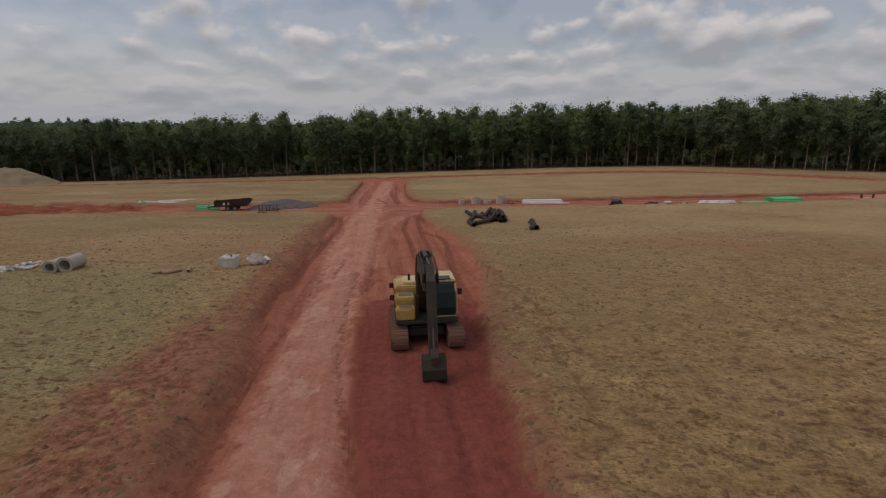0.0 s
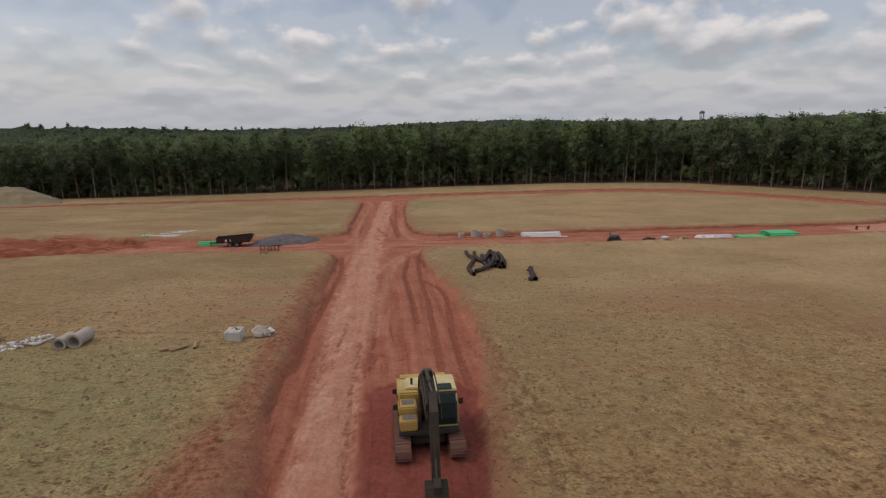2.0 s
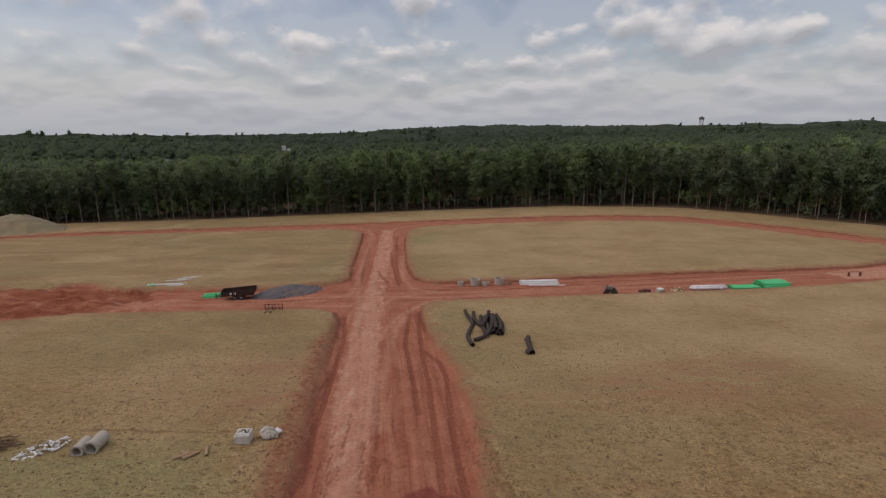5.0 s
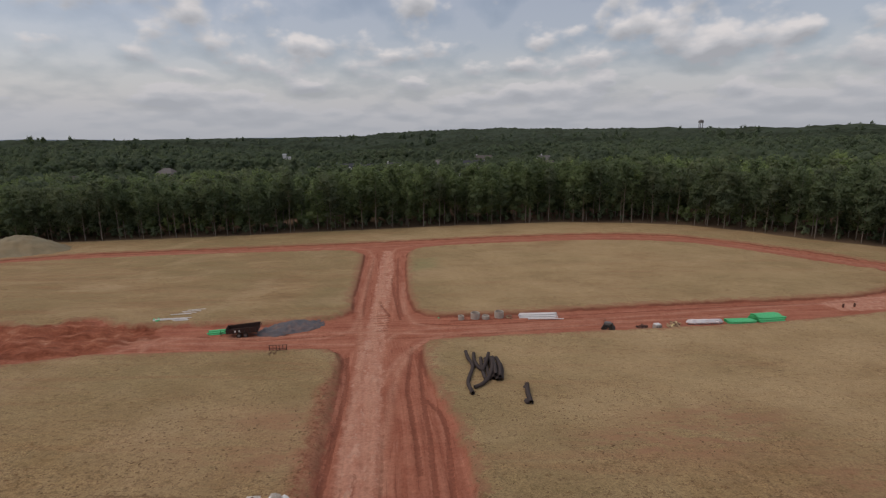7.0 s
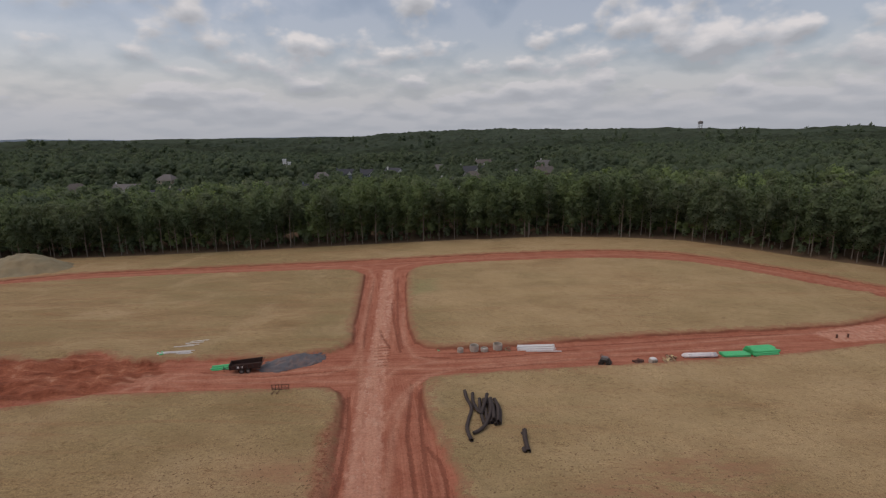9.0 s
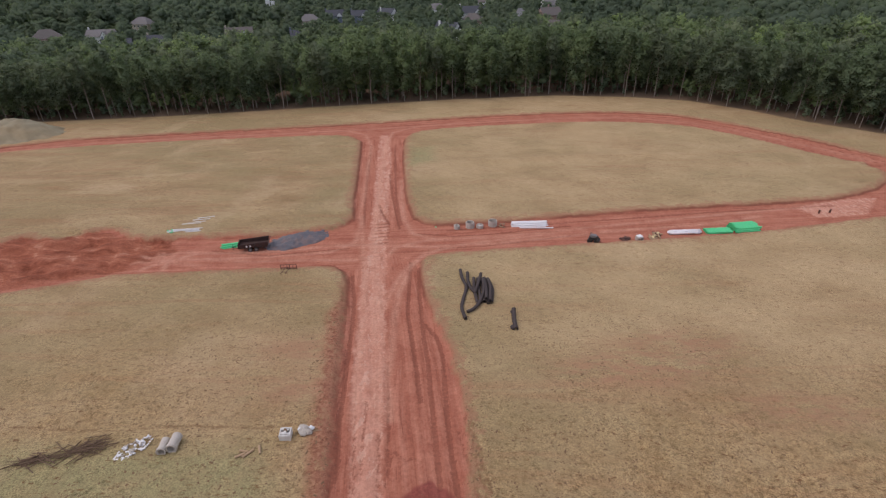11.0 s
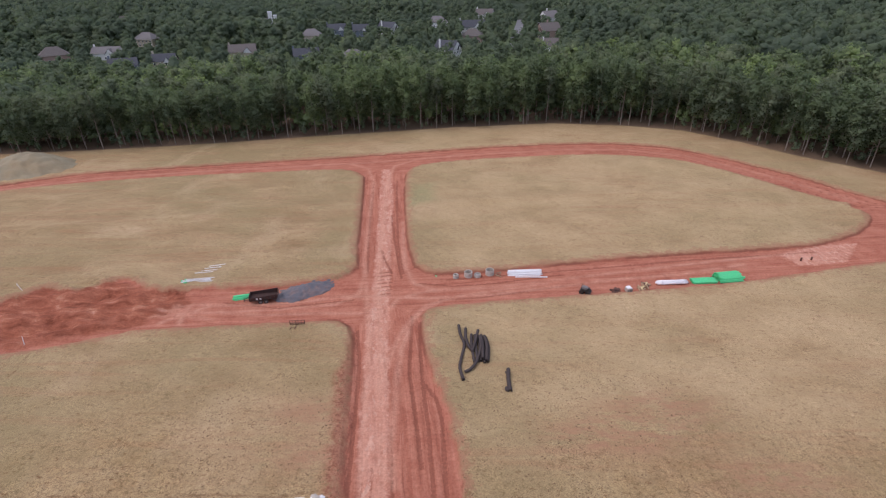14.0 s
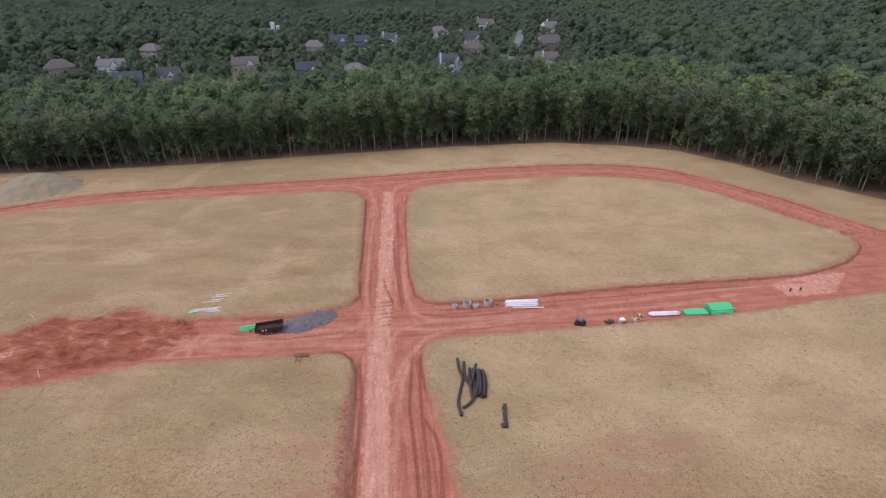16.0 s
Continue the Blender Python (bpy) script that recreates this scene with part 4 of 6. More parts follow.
def edge_point(s):
    """A point at the fraction s of the wood's edge near the site, and the way into the wood."""
    pts = [Vector((*p, 0)) for p in EDGE[1:15]]
    lens = [(b - a).length for a, b in zip(pts, pts[1:])]
    r = s * sum(lens)
    for a, b, l in zip(pts, pts[1:], lens):
        if r <= l:
            way = (b - a).normalized()
            return a + way * r, Vector((-way.y, way.x, 0))
        r -= l
    return pts[-1], Vector((0, 1, 0))


rng0 = np.random.default_rng(11)
MODELS = []
for i in range(9):
    kind = ("edge", "wide", "pine", "edge", "wide", "edge", "pine", "wide", "edge")[i]
    leaf = LEAF[(0, 1, 2, 0, 0, 1, 0, 2, 1)[i]]
    word = {"edge": "slender broadleaf tree with a pale bare lower trunk", "wide": "full-crowned green broadleaf tree at the wood's edge", "pine": "tall thin pine with a small high crown"}[kind]
    MODELS.append((kind, leaf, word, 100 + i))
built = {}
count = 0
for row, (inset, n) in enumerate(((1.0, 86), (5.5, 80), (10.5, 72))):
    for k in range(n):
        p, inward = edge_point((k + rng0.uniform(0.1, 0.9)) / n)
        p = p + inward * (inset + rng0.uniform(-0.8, 2.4))
        if not (-230 < p.x < 195):
            continue
        fresh = -45 < p.x + rng0.normal() * 8 < 62
        which = int(rng0.choice(((5, 8, 5, 8, 2, 0, 1) if row < 2 else (1, 5, 8, 4)) if fresh else ((0, 3, 6, 2, 7, 4) if row < 2 else (4, 7, 0, 3))))
        tall = rng0.choice([rng0.uniform(0.72, 0.88), rng0.uniform(0.86, 1.0), rng0.uniform(0.94, 1.08)]) * (1.0 + 0.06 * float(sstep(np.array(p.x), -60, 0)) - 0.12 * float(sstep(np.array(p.x), 70, 115))) * (1.0 - 0.10 * float(sstep(np.array(-p.x), 20, 120)))
        m = Matrix.Translation((p.x, p.y, site(p.x, p.y) - 0.1)) @ pose(0, 0, 0, 0, 0, rng0.uniform(0, 360))
        if which not in built:
            kind, leaf, word, seed = MODELS[which]
            built[which] = tree(m, 21.0, kind, leaf, seed, word)
            built[which].scale = (tall, tall, tall)
        else:
            made = copy_thing(built[which], m)
            made.scale = (tall, tall, tall)
        count += 1

HOUSES = [  # x, y, turn, width, depth, wall height, siding, roof, hip
    (-190, 318, 20, 15, 10, 5.2, 1, 0, 0), (-172, 331, 12, 13, 10, 5.4, 2, 0, 0), (-264, 366, 35, 17, 13, 4.6, 3, 1, 1), (-232, 374, 5, 18, 10, 4.2, 0, 2, 0), (-235, 434, -10, 16, 12, 5.5, 2, 2, 1),
    (-138, 370, 15, 17, 11, 4.4, 2, 1, 0), (-87, 337, 18, 15, 10, 5.4, 1, 0, 0), (-57, 331, -12, 14, 10, 4.5, 2, 2, 1), (-109, 446, 10, 16, 12, 4.6, 2, 2, 1), (-94, 474, 18, 15, 11, 5.6, 1, 0, 0),
    (-73, 469, 15, 13, 11, 5.2, 1, 0, 0), (-51, 480, 60, 11, 15, 5.4, 0, 0, 0), (0, 338, 62, 12, 13, 6.0, 0, 0, 0), (20, 462, 4, 20, 13, 5.4, 0, 0, 0), (18, 410, -8, 15, 12, 4.4, 3, 1, 1),
    (37, 572, -15, 17, 13, 6.4, 0, 1, 0), (-10, 528, 10, 18, 13, 4.6, 0, 2, 1), (74, 416, -70, 13, 15, 5.6, 3, 1, 0), (61, 343, 82, 11, 13, 4.8, 0, 1, 0), (93, 524, -60, 14, 15, 5.4, 0, 2, 0),
    (-172, 528, 20, 46, 16, 5.0, 0, 2, 1), (225, 684, 80, 10, 11, 7.0, 0, 2, 0), (340, 640, 10, 20, 12, 5.0, 2, 2, 1), (-320, 560, 30, 18, 12, 5.0, 2, 1, 1)]


def clear_of_houses(x, y):
    ok = np.ones(x.shape, bool)
    for hx, hy, _, w, d_, *_ in HOUSES:
        r = math.hypot(hx, hy)
        if w > 40:   # the long white building stands half hidden
            ok &= ((x - hx) ** 2 + (y - hy) ** 2 > 15 * 15) & ((x - hx * 0.97) ** 2 + (y - hy * 0.97) ** 2 > 13 * 13)
            continue
        for step_, rad in ((0, min(0.5 * max(w, d_) + 2.5, 15)), (14, 9.8), (27, 8.2), (38, 6.8), (50, 5.8), (62, 7.0 if hy < 345 else 0.1)):
            cx, cy = hx - hx / r * step_, hy - hy / r * step_
            ok &= (x - cx) ** 2 + (y - cy) ** 2 > rad * rad
    # the street between the houses
    for t in np.linspace(0, 1, 16):
        ok &= (x - (44 + 38 * t)) ** 2 + (y - (375 + 250 * t)) ** 2 > 64
    return ok


def woods(name, pts, heights, templates, material, seed):
    """Trees too many to count, as one mesh."""
    rng = np.random.default_rng(seed)
    vs, fs, ns, base = [], [], [], 0
    zs = survey(pts[:, 0], pts[:, 1])[0]
    pick = rng.integers(len(templates), size=len(pts))
    for k, (tv, tf, tn) in enumerate(templates):
        sel = np.nonzero(pick == k)[0]
        a = rng.uniform(0, 6.283, len(sel))
        s = heights[sel] / 20.0
        wide = s * rng.uniform(0.85, 1.25, len(sel))
        c, sn = np.cos(a) * wide, np.sin(a) * wide
        px = tv[None, :, 0] * c[:, None] - tv[None, :, 1] * sn[:, None] + pts[sel, 0][:, None]
        py = tv[None, :, 0] * sn[:, None] + tv[None, :, 1] * c[:, None] + pts[sel, 1][:, None]
        pz = tv[None, :, 2] * s[:, None] + zs[sel][:, None]
        vs.append(np.stack([px, py, pz], axis=-1).reshape(-1, 3))
        fs.append((tf[None] + (base + np.arange(len(sel)) * len(tv))[:, None, None]).reshape(-1, 3))
        ca, sa = np.cos(a)[:, None], np.sin(a)[:, None]
        ns.append(np.stack([tn[None, :, 0] * ca - tn[None, :, 1] * sa, tn[None, :, 0] * sa + tn[None, :, 1] * ca, tn[None, :, 2] + 0 * ca], axis=-1).reshape(-1, 3))
        base += len(sel) * len(tv)
    return mesh_part(name, soft_mesh(name, np.concatenate(vs), np.concatenate(fs), np.concatenate(ns)), material)


def template(seed, cards, size, kind, trunk=True, sub=1, k=0.78, loose=1.0):
    rng = np.random.default_rng(seed)
    lobes = crown_lobes(rng, 20.0, kind)
    if not trunk:
        lobes = [(x, y, z, 1.6 * r, 1.6 * q) for x, y, z, r, q in lobes[3::3]]
    pieces = [crown_cards(rng, lobes, cards, size, True, loose), core(lobes, k, sub)]
    if trunk:
        t = np.array([(0.16, 0, -0.3), (-0.1, 0.14, -0.3), (-0.1, -0.14, -0.3), (0.05, 0, 13), (-0.03, 0.04, 13), (-0.03, -0.04, 13)])
        pieces.append((t, np.array([(0, 1, 4), (0, 4, 3), (1, 2, 5), (1, 5, 4), (2, 0, 3), (2, 3, 5)]), unit(t * [1, 1, 0] * 10)))
    first = np.cumsum([0] + [len(p[0]) for p in pieces])
    return np.concatenate([p[0] for p in pieces]), np.concatenate([p[1] + b for p, b in zip(pieces, first)]), np.concatenate([p[2] for p in pieces])


def scatter(seed, x0, x1, y0, y1, gap, near, far):
    """Jittered points inside the wood, between two depths behind its edge."""
    rng = np.random.default_rng(seed)
    xs, ys = np.meshgrid(np.arange(x0, x1, gap), np.arange(y0, y1, gap))
    p = np.stack([xs.ravel(), ys.ravel()], axis=1) + rng.uniform(-0.45, 0.45, (xs.size, 2)) * gap
    dep = inside_distance(p[:, 0], p[:, 1], WOODS)
    half = 0.93 * p[:, 1] + 25
    ok = (dep > near) & (dep <= far) & clear_of_houses(p[:, 0], p[:, 1]) & (np.abs(p[:, 0]) < half)
    return p[ok], rng


for k in range(3):
    p, rng1 = scatter(31 + k, -300, 320, 60, 330, 11.8, 13, 75)
    tall = rng1.uniform(15.5, 21.0, len(p)) + 1.5 * np.sin(p[:, 0] / 19 + k) * np.sin(p[:, 1] / 14)
    tagged(woods("woodland", p, tall, [template(200 + 10 * k + i, 480, 0.50, ("edge", "wide", "wide")[i % 3], sub=1, k=0.62, loose=1.3) for i in range(3)], LEAF[k], 5 + k),
           "dense mixed green woodland behind the building site", "woods", kind="stuff")
for k in range(3):
    p, rng1 = scatter(51 + k, -600, 620, 140, 690, 16.6, 75, 560)
    estate = sstep(p[:, 1], 250, 285) * (1 - sstep(p[:, 1], 560, 640)) * sstep(p[:, 0], -330, -290) * (1 - sstep(p[:, 0], 90, 130))
    estate = estate * (1 - sstep(-p[:, 0], 105, 130) * sstep(p[:, 1], 400, 430))
    tall = rng1.uniform(13, 20, len(p)) * (1 - 0.36 * estate)
    tagged(woods("distant_woodland", p, tall, [template(300 + 10 * k + i, 150, 0.85, "wide", trunk=False, sub=1, k=0.85, loose=0.8) for i in range(3)], LEAF_FAR_SHADED[k % 2], 15 + k),
           "distant mixed woodland between the houses", "woods", kind="stuff")

# taller trees that stand out of the far woods
rng1 = np.random.default_rng(77)
bear = np.concatenate([rng1.uniform(-0.80, 0.85, 150), rng1.normal(-0.085, 0.018, 9), rng1.normal(0.165, 0.02, 7), rng1.normal(0.29, 0.01, 3), rng1.normal(0.47, 0.015, 4)])
away = rng1.uniform(640, 1250, len(bear))
p = np.stack([away * np.tan(bear), away], axis=1)
tagged(woods("distant_woodland", p, rng1.uniform(17, 25, len(p)), [template(340 + i, 150, 0.9, ("edge", "pine", "wide")[i], sub=1, k=0.7) for i in range(3)], LEAF_FAR_SHADED[0], 18),
       "taller trees standing out of the far woods", "woods", kind="stuff")

# undergrowth along the wood's edge and within it
for k, (gap, low, high) in enumerate(((4.4, 1.0, 4.4), (5.0, 5.0, 12.5))):
    p, rng1 = scatter(71 + k, -260, 220, 60, 240, gap, 0.6 + 5.2 * k, 24)
    tagged(woods("undergrowth", p, rng1.uniform(low, high, len(p)), [template(400 + 10 * k + i, 90, 1.4 - 0.6 * k, "wide", trunk=False, sub=1, k=0.75) for i in range(3)], LEAF[2 - k], 25 + k),
           "dark undergrowth of shrubs and saplings beneath the trees", "undergrowth", kind="stuff")


def canopy():
    """The treetops of the far country as one uneven sheet."""
    xs = np.concatenate([-np.geomspace(4200, 620, 50), np.linspace(-610, 610, 200), np.geomspace(620, 4200, 50)])
    ys = np.concatenate([np.linspace(560, 900, 110), np.geomspace(905, 4300, 110)])
    a, b = np.meshgrid(xs, ys)
    z = survey(a, b)[0]
    rng = np.random.default_rng(9)
    r = np.hypot(a, b)
    top = 13 + 2.0 * np.sin(a / 23 + np.sin(b / 31)) + 1.5 * np.sin(b / 17 + a / 41) + rng.normal(size=a.shape) * 1.6
    z = z + np.where(r < 560, -4, top * sstep(b, 560, 640) + 3 * np.maximum(0, rng.normal(size=a.shape) - 1.9))
    ny, nx = a.shape
    idx = np.arange(ny * nx).reshape(ny, nx)
    q = np.stack([idx[:-1, :-1], idx[:-1, 1:], idx[1:, 1:], idx[1:, :-1]], axis=-1).reshape(-1, 4)
    me = bpy.data.meshes.new("far_woods")
    me.from_pydata(np.stack([a.ravel(), b.ravel(), z.ravel()], axis=1).tolist(), [], q.tolist())
    return tagged(mesh_part("far_woods", me, MAT_CANOPY), "wooded country reaching to the horizon, its green darkened for shade", "woods", kind="stuff")


canopy()


def far_hills():
    """A low ridge on the skyline, the haze of distance painted in as blue-grey."""
    xs = np.linspace(-4600, 4600, 160)
    top = 24 + 9 * np.sin(xs / 900 + 0.6) + 5 * np.sin(xs / 310) + 2.5 * np.sin(xs / 97) - 8 * sstep(xs, 200, 1800)
    bm = bmesh.new()
    rows = [[bm.verts.new((x, y, z if up else -30)) for x, z in zip(xs, top)] for y, up in ((4320, False), (4345, True), (4390, True), (4395, False))]
    for r0, r1 in zip(rows, rows[1:]):
        for i in range(len(xs) - 1):
            bm.faces.new((r0[i], r0[i + 1], r1[i + 1], r1[i]))
    return tagged(part("backdrop", bm, FAR_HILLS, smooth=True), "low wooded ridge on the horizon, tinted blue-grey for haze", "hills", kind="structure")


far_hills()


# ---- the excavator ----
def rounded_loop(pts, r, n=5):
    """A closed outline with rounded corners."""
    out = []
    for i, p in enumerate(pts):
        a, b, c = Vector(pts[i - 1]), Vector(p), Vector(pts[(i + 1) % len(pts)])
        u, w = (a - b).normalized() * r, (c - b).normalized() * r
        for k in range(n):
            t = k / (n - 1)
            out.append((b + u) * (1 - t) ** 2 + b * 2 * t * (1 - t) + (b + w) * t * t)
    return out


def slab(bm, loop, x0, x1):
    """An outline in y and z, given thickness along x."""
    a = [bm.verts.new((x0, p[0], p[1])) for p in loop]
    b = [bm.verts.new((x1, p[0], p[1])) for p in loop]
    bm.faces.new(a[::-1])
    bm.faces.new(b)
    for k in range(len(a)):
        j = (k + 1) % len(a)
        bm.faces.new((a[k], a[j], b[j], b[k]))
    return bm


def excavator(m):
    root = thing("excavator", m, "dirty yellow tracked excavator with its bucket on the ground", "excavator")
    # undercarriage
    bm = bmesh.new()
    box(bm, (1.5, 2.2, 0.45), (0, 0, 0.62), bevel=0.08)
    rod(bm, (0, 0, 0.8), (0, 0, 1.08), 0.62, 24)
    part("car_body", bm, BLACK, root)
    for sx in (-1, 1):
        loop = [(-1.72, 0.06), (1.72, 0.06), (2.08, 0.42), (1.85, 0.86), (-1.85, 0.86), (-2.08, 0.42)]
        run = rounded_loop(loop, 0.26, 6)
        track = part("track", slab(bmesh.new(), run, sx * 1.17 - 0.31, sx * 1.17 + 0.31), TRACK, root, "steel crawler track caked with red clay")
        # shoes round the chain
        total = [Vector(p) for p in run] + [Vector(run[0])]
        lens = [(b - a).length for a, b in zip(total, total[1:])]
        n = 42
        pad = bmesh.new()
        box(pad, (0.69, 0.17, 0.045), bevel=0.008)
        box(pad, (0.69, 0.025, 0.05), (0, 0.05, 0.03))
        me = bpy.data.meshes.new("track_shoe")
        pad.to_mesh(me)
        pad.free()
        for k in range(n):
            r, i = sum(lens) * k / n, 0
            while r > lens[i]:
                r -= lens[i]
                i += 1
            a, b = total[i], total[i + 1]
            p, way = a + (b - a).normalized() * r, (b - a).normalized()
            if k == 0:
                me.materials.append(TRACK)
            shoe = new("track_shoe", me)
            shoe.parent = track
            ang = math.degrees(math.atan2(way.y, way.x))
            shoe.matrix_local = pose(sx * 1.17, p.x, p.y, ang + 180, 0, 0)
        for wy in (-1.72, 1.72):
            part("sprocket" if wy > 0 else "idler", rod(bmesh.new(), (sx * 1.17 + sx * 0.22, wy, 0.46), (sx * 1.17 + sx * 0.36, wy, 0.46), 0.30, 18), BLACK, root)
        part("track_guard", box(bmesh.new(), (0.08, 2.6, 0.24), (sx * 1.50, 0, 0.46), bevel=0.03), BOOM, root)
    # house: deck, engine bay, counterweight
    part("deck", box(bmesh.new(), (2.62, 3.5, 0.16), (0, 0.35, 1.16), bevel=0.04), BLACK, root)
    part("counterweight", box(bmesh.new(), (2.62, 0.75, 1.05), (0, 2.12, 1.72), bevel=0.2), YELLOW, root)
    hood = part("engine_hood", box(bmesh.new(), (1.75, 1.5, 1.1), (-0.42, 1.0, 1.78), bevel=0.07), YELLOW, root)
    part("hood_top", box(bmesh.new(), (1.15, 1.05, 0.14), (-0.32, 1.05, 2.39), bevel=0.04), CREAM, hood)
    part("hood_side", box(bmesh.new(), (0.62, 1.5, 1.0), (0.95, 1.35, 1.75), bevel=0.06), YELLOW, root)
    for k in range(5):
        part("hood_slat", box(bmesh.new(), (0.05, 0.9, 0.03), (-1.20 + 0.09 * k, 1.05, 2.345), bevel=0.008), CREAM, hood)
    part("exhaust_pipe", rod(bmesh.new(), (-0.62, 0.85, 2.4), (-0.62, 0.85, 2.78), 0.055, 12), BLACK, root)
    tank = part("fuel_tank", box(bmesh.new(), (0.80, 0.85, 0.82), (-0.88, -0.18, 1.66), bevel=0.06), YELLOW, root)
    part("tank_tread", box(bmesh.new(), (0.56, 0.42, 0.02), (-0.86, -0.12, 2.082), bevel=0.005), GREY, tank, "grey anti-slip plate")
    toolbox = part("tool_box", box(bmesh.new(), (0.78, 0.62, 0.52), (-0.88, -0.95, 1.50), bevel=0.05), YELLOW, root)
    part("box_tread", box(bmesh.new(), (0.56, 0.38, 0.02), (-0.86, -0.93, 1.772), bevel=0.005), GREY, toolbox, "grey anti-slip plate")
    for sx, sy, z in ((-1.36, -0.55, 2.1), (-1.36, 0.45, 2.35)):
        bm = rod(bmesh.new(), (-1.28, sy, z - 0.5), (sx, sy, z), 0.015, 6)
        arm_ = part("mirror_arm", bm, BLACK, root)
        part("mirror", box(bmesh.new(), (0.20, 0.05, 0.26), (sx - 0.06, sy, z), bevel=0.02), BLACK, arm_)
    # handrails on the hood
    bm = bmesh.new()
    for a, b in (((-1.24, -0.5, 2.08), (-1.24, -0.5, 2.5)), ((-1.24, -0.5, 2.5), (-1.24, 0.35, 2.62)), ((-1.24, 0.35, 2.62), (-1.24, 0.35, 2.3))):
        rod(bm, a, b, 0.018, 8)
    part("handrail", bm, YELLOW, root)
    # cab
    cab = part("cab", slab(bmesh.new(), [(0.95, 1.24), (0.95, 2.72), (-0.55, 2.72), (-0.82, 2.35), (-0.98, 1.7), (-0.98, 1.24)], 0.28, 1.28), BLACK, root, "dark cab with tinted glass")
    part("cab_roof", box(bmesh.new(), (1.08, 1.50, 0.12), (0.78, 0.22, 2.78), bevel=0.05), CREAM, cab, "pale yellow cab roof")
    part("roof_hatch", box(bmesh.new(), (0.66, 0.52, 0.05), (0.78, -0.24, 2.852), bevel=0.015), GLASS, cab)
    part("windscreen", slab(bmesh.new(), [(-0.60, 2.66), (-0.86, 2.33), (-1.02, 1.70), (-1.0, 1.70), (-0.84, 2.33), (-0.57, 2.66)], 0.36, 1.20), GLASS, cab, "tinted windscreen")
    part("lower_windscreen", box(bmesh.new(), (0.84, 0.02, 0.36), (0.78, -0.992, 1.46)), GLASS, cab)
    for x_ in (0.272, 1.288):
        part("side_window", slab(bmesh.new(), [(0.80, 1.75), (0.80, 2.60), (-0.50, 2.60), (-0.78, 2.25), (-0.88, 1.75)], x_ - 0.008, x_ + 0.008), GLASS, cab)
    part("cab_post", box(bmesh.new(), (0.07, 0.12, 1.42), (1.27, -0.80, 2.0), (-9, 0, 0), bevel=0.02), CREAM, cab, "pale yellow corner post")
    part("cab_sill", box(bmesh.new(), (1.04, 0.06, 0.07), (0.78, -1.0, 1.26), bevel=0.015), YELLOW, cab)
    part("wiper", rod(bmesh.new(), (0.62, -1.03, 1.74), (0.92, -0.90, 2.28), 0.014, 6), BLACK, cab)
    part("cab_mirror", box(bmesh.new(), (0.20, 0.06, 0.30), (1.46, -0.72, 2.32), bevel=0.02), BLACK, root)
    part("mirror_stay", rod(bmesh.new(), (1.28, -0.72, 2.2), (1.42, -0.72, 2.30), 0.018, 6), BLACK, root)
    part("grab_rail", rod(bmesh.new(), (1.34, -0.92, 1.35), (1.34, -0.82, 2.3), 0.018, 8), YELLOW, root)
    # boom, stick, bucket; forward is -y
    boom_path = [(-0.12, -0.15, 1.45), (-0.12, -0.70, 2.55), (-0.12, -1.25, 3.5), (-0.12, -1.85, 4.02), (-0.12, -2.75, 4.08), (-0.12, -3.75, 3.75)]
    hs = (0.18, 0.26, 0.31, 0.33, 0.27, 0.16)
    part("boom", sweep(bmesh.new(), boom_path, [[(-0.25, -h), (0.25, -h), (0.25, h), (-0.25, h)] for h in hs]), BOOM, root, "worn dark boom")
    stick_path = [(-0.05, -3.35, 4.35), (-0.05, -3.75, 3.78), (-0.05, -4.15, 2.6), (-0.05, -4.55, 1.15)]
    part("stick", sweep(bmesh.new(), stick_path, [[(-0.165, -h), (0.165, -h), (0.165, h), (-0.165, h)] for h in (0.14, 0.32, 0.24, 0.14)]), BOOM, root)
    for sx in (-0.42, 0.18):
        cyl = part("boom_cylinder", rod(bmesh.new(), (sx, -1.05, 1.35), (sx, -1.45, 2.5), 0.085, 12), BOOM, root)
        part("piston_rod", rod(bmesh.new(), (sx, -1.45, 2.5), (sx, -1.65, 3.6), 0.045, 10), STEEL, cyl)
    cyl = part("stick_cylinder", rod(bmesh.new(), (-0.12, -1.75, 4.5), (-0.10, -2.75, 4.52), 0.09, 12), BOOM, root)
    part("piston_rod", rod(bmesh.new(), (-0.10, -2.75, 4.52), (-0.05, -3.35, 4.38), 0.045, 10), STEEL, cyl)
    cyl = part("bucket_cylinder", rod(bmesh.new(), (-0.05, -4.05, 3.6), (-0.05, -4.45, 2.2), 0.08, 12), BOOM, root)
    part("piston_rod", rod(bmesh.new(), (-0.05, -4.45, 2.2), (-0.05, -4.72, 1.45), 0.04, 10), STEEL, cyl)
    for sx, ya in ((-0.40, 0.0), (-0.33, 0.1), (0.17, 0.05)):
        bm = bmesh.new()
        pts = [(sx, -0.6, 2.9), (sx, -1.2, 3.95), (sx, -1.9, 4.45 + ya), (sx, -2.8, 4.5 + ya), (sx + 0.05, -3.5, 4.2), (sx + 0.08, -3.95, 3.5)]
        for a, b in zip(pts, pts[1:]):
            rod(bm, a, b, 0.03, 8)
        part("hydraulic_line", bm, BLACK, root)
    part("boom_lug", box(bmesh.new(), (0.44, 0.3, 0.3), (-0.1, -1.75, 4.42), bevel=0.05), BOOM, root)
    for sx in (-0.30, 0.20):
        part("stick_lug", box(bmesh.new(), (0.07, 0.42, 0.6), (sx, -3.6, 4.0), (25, 0, 0), bevel=0.02), BOOM, root)
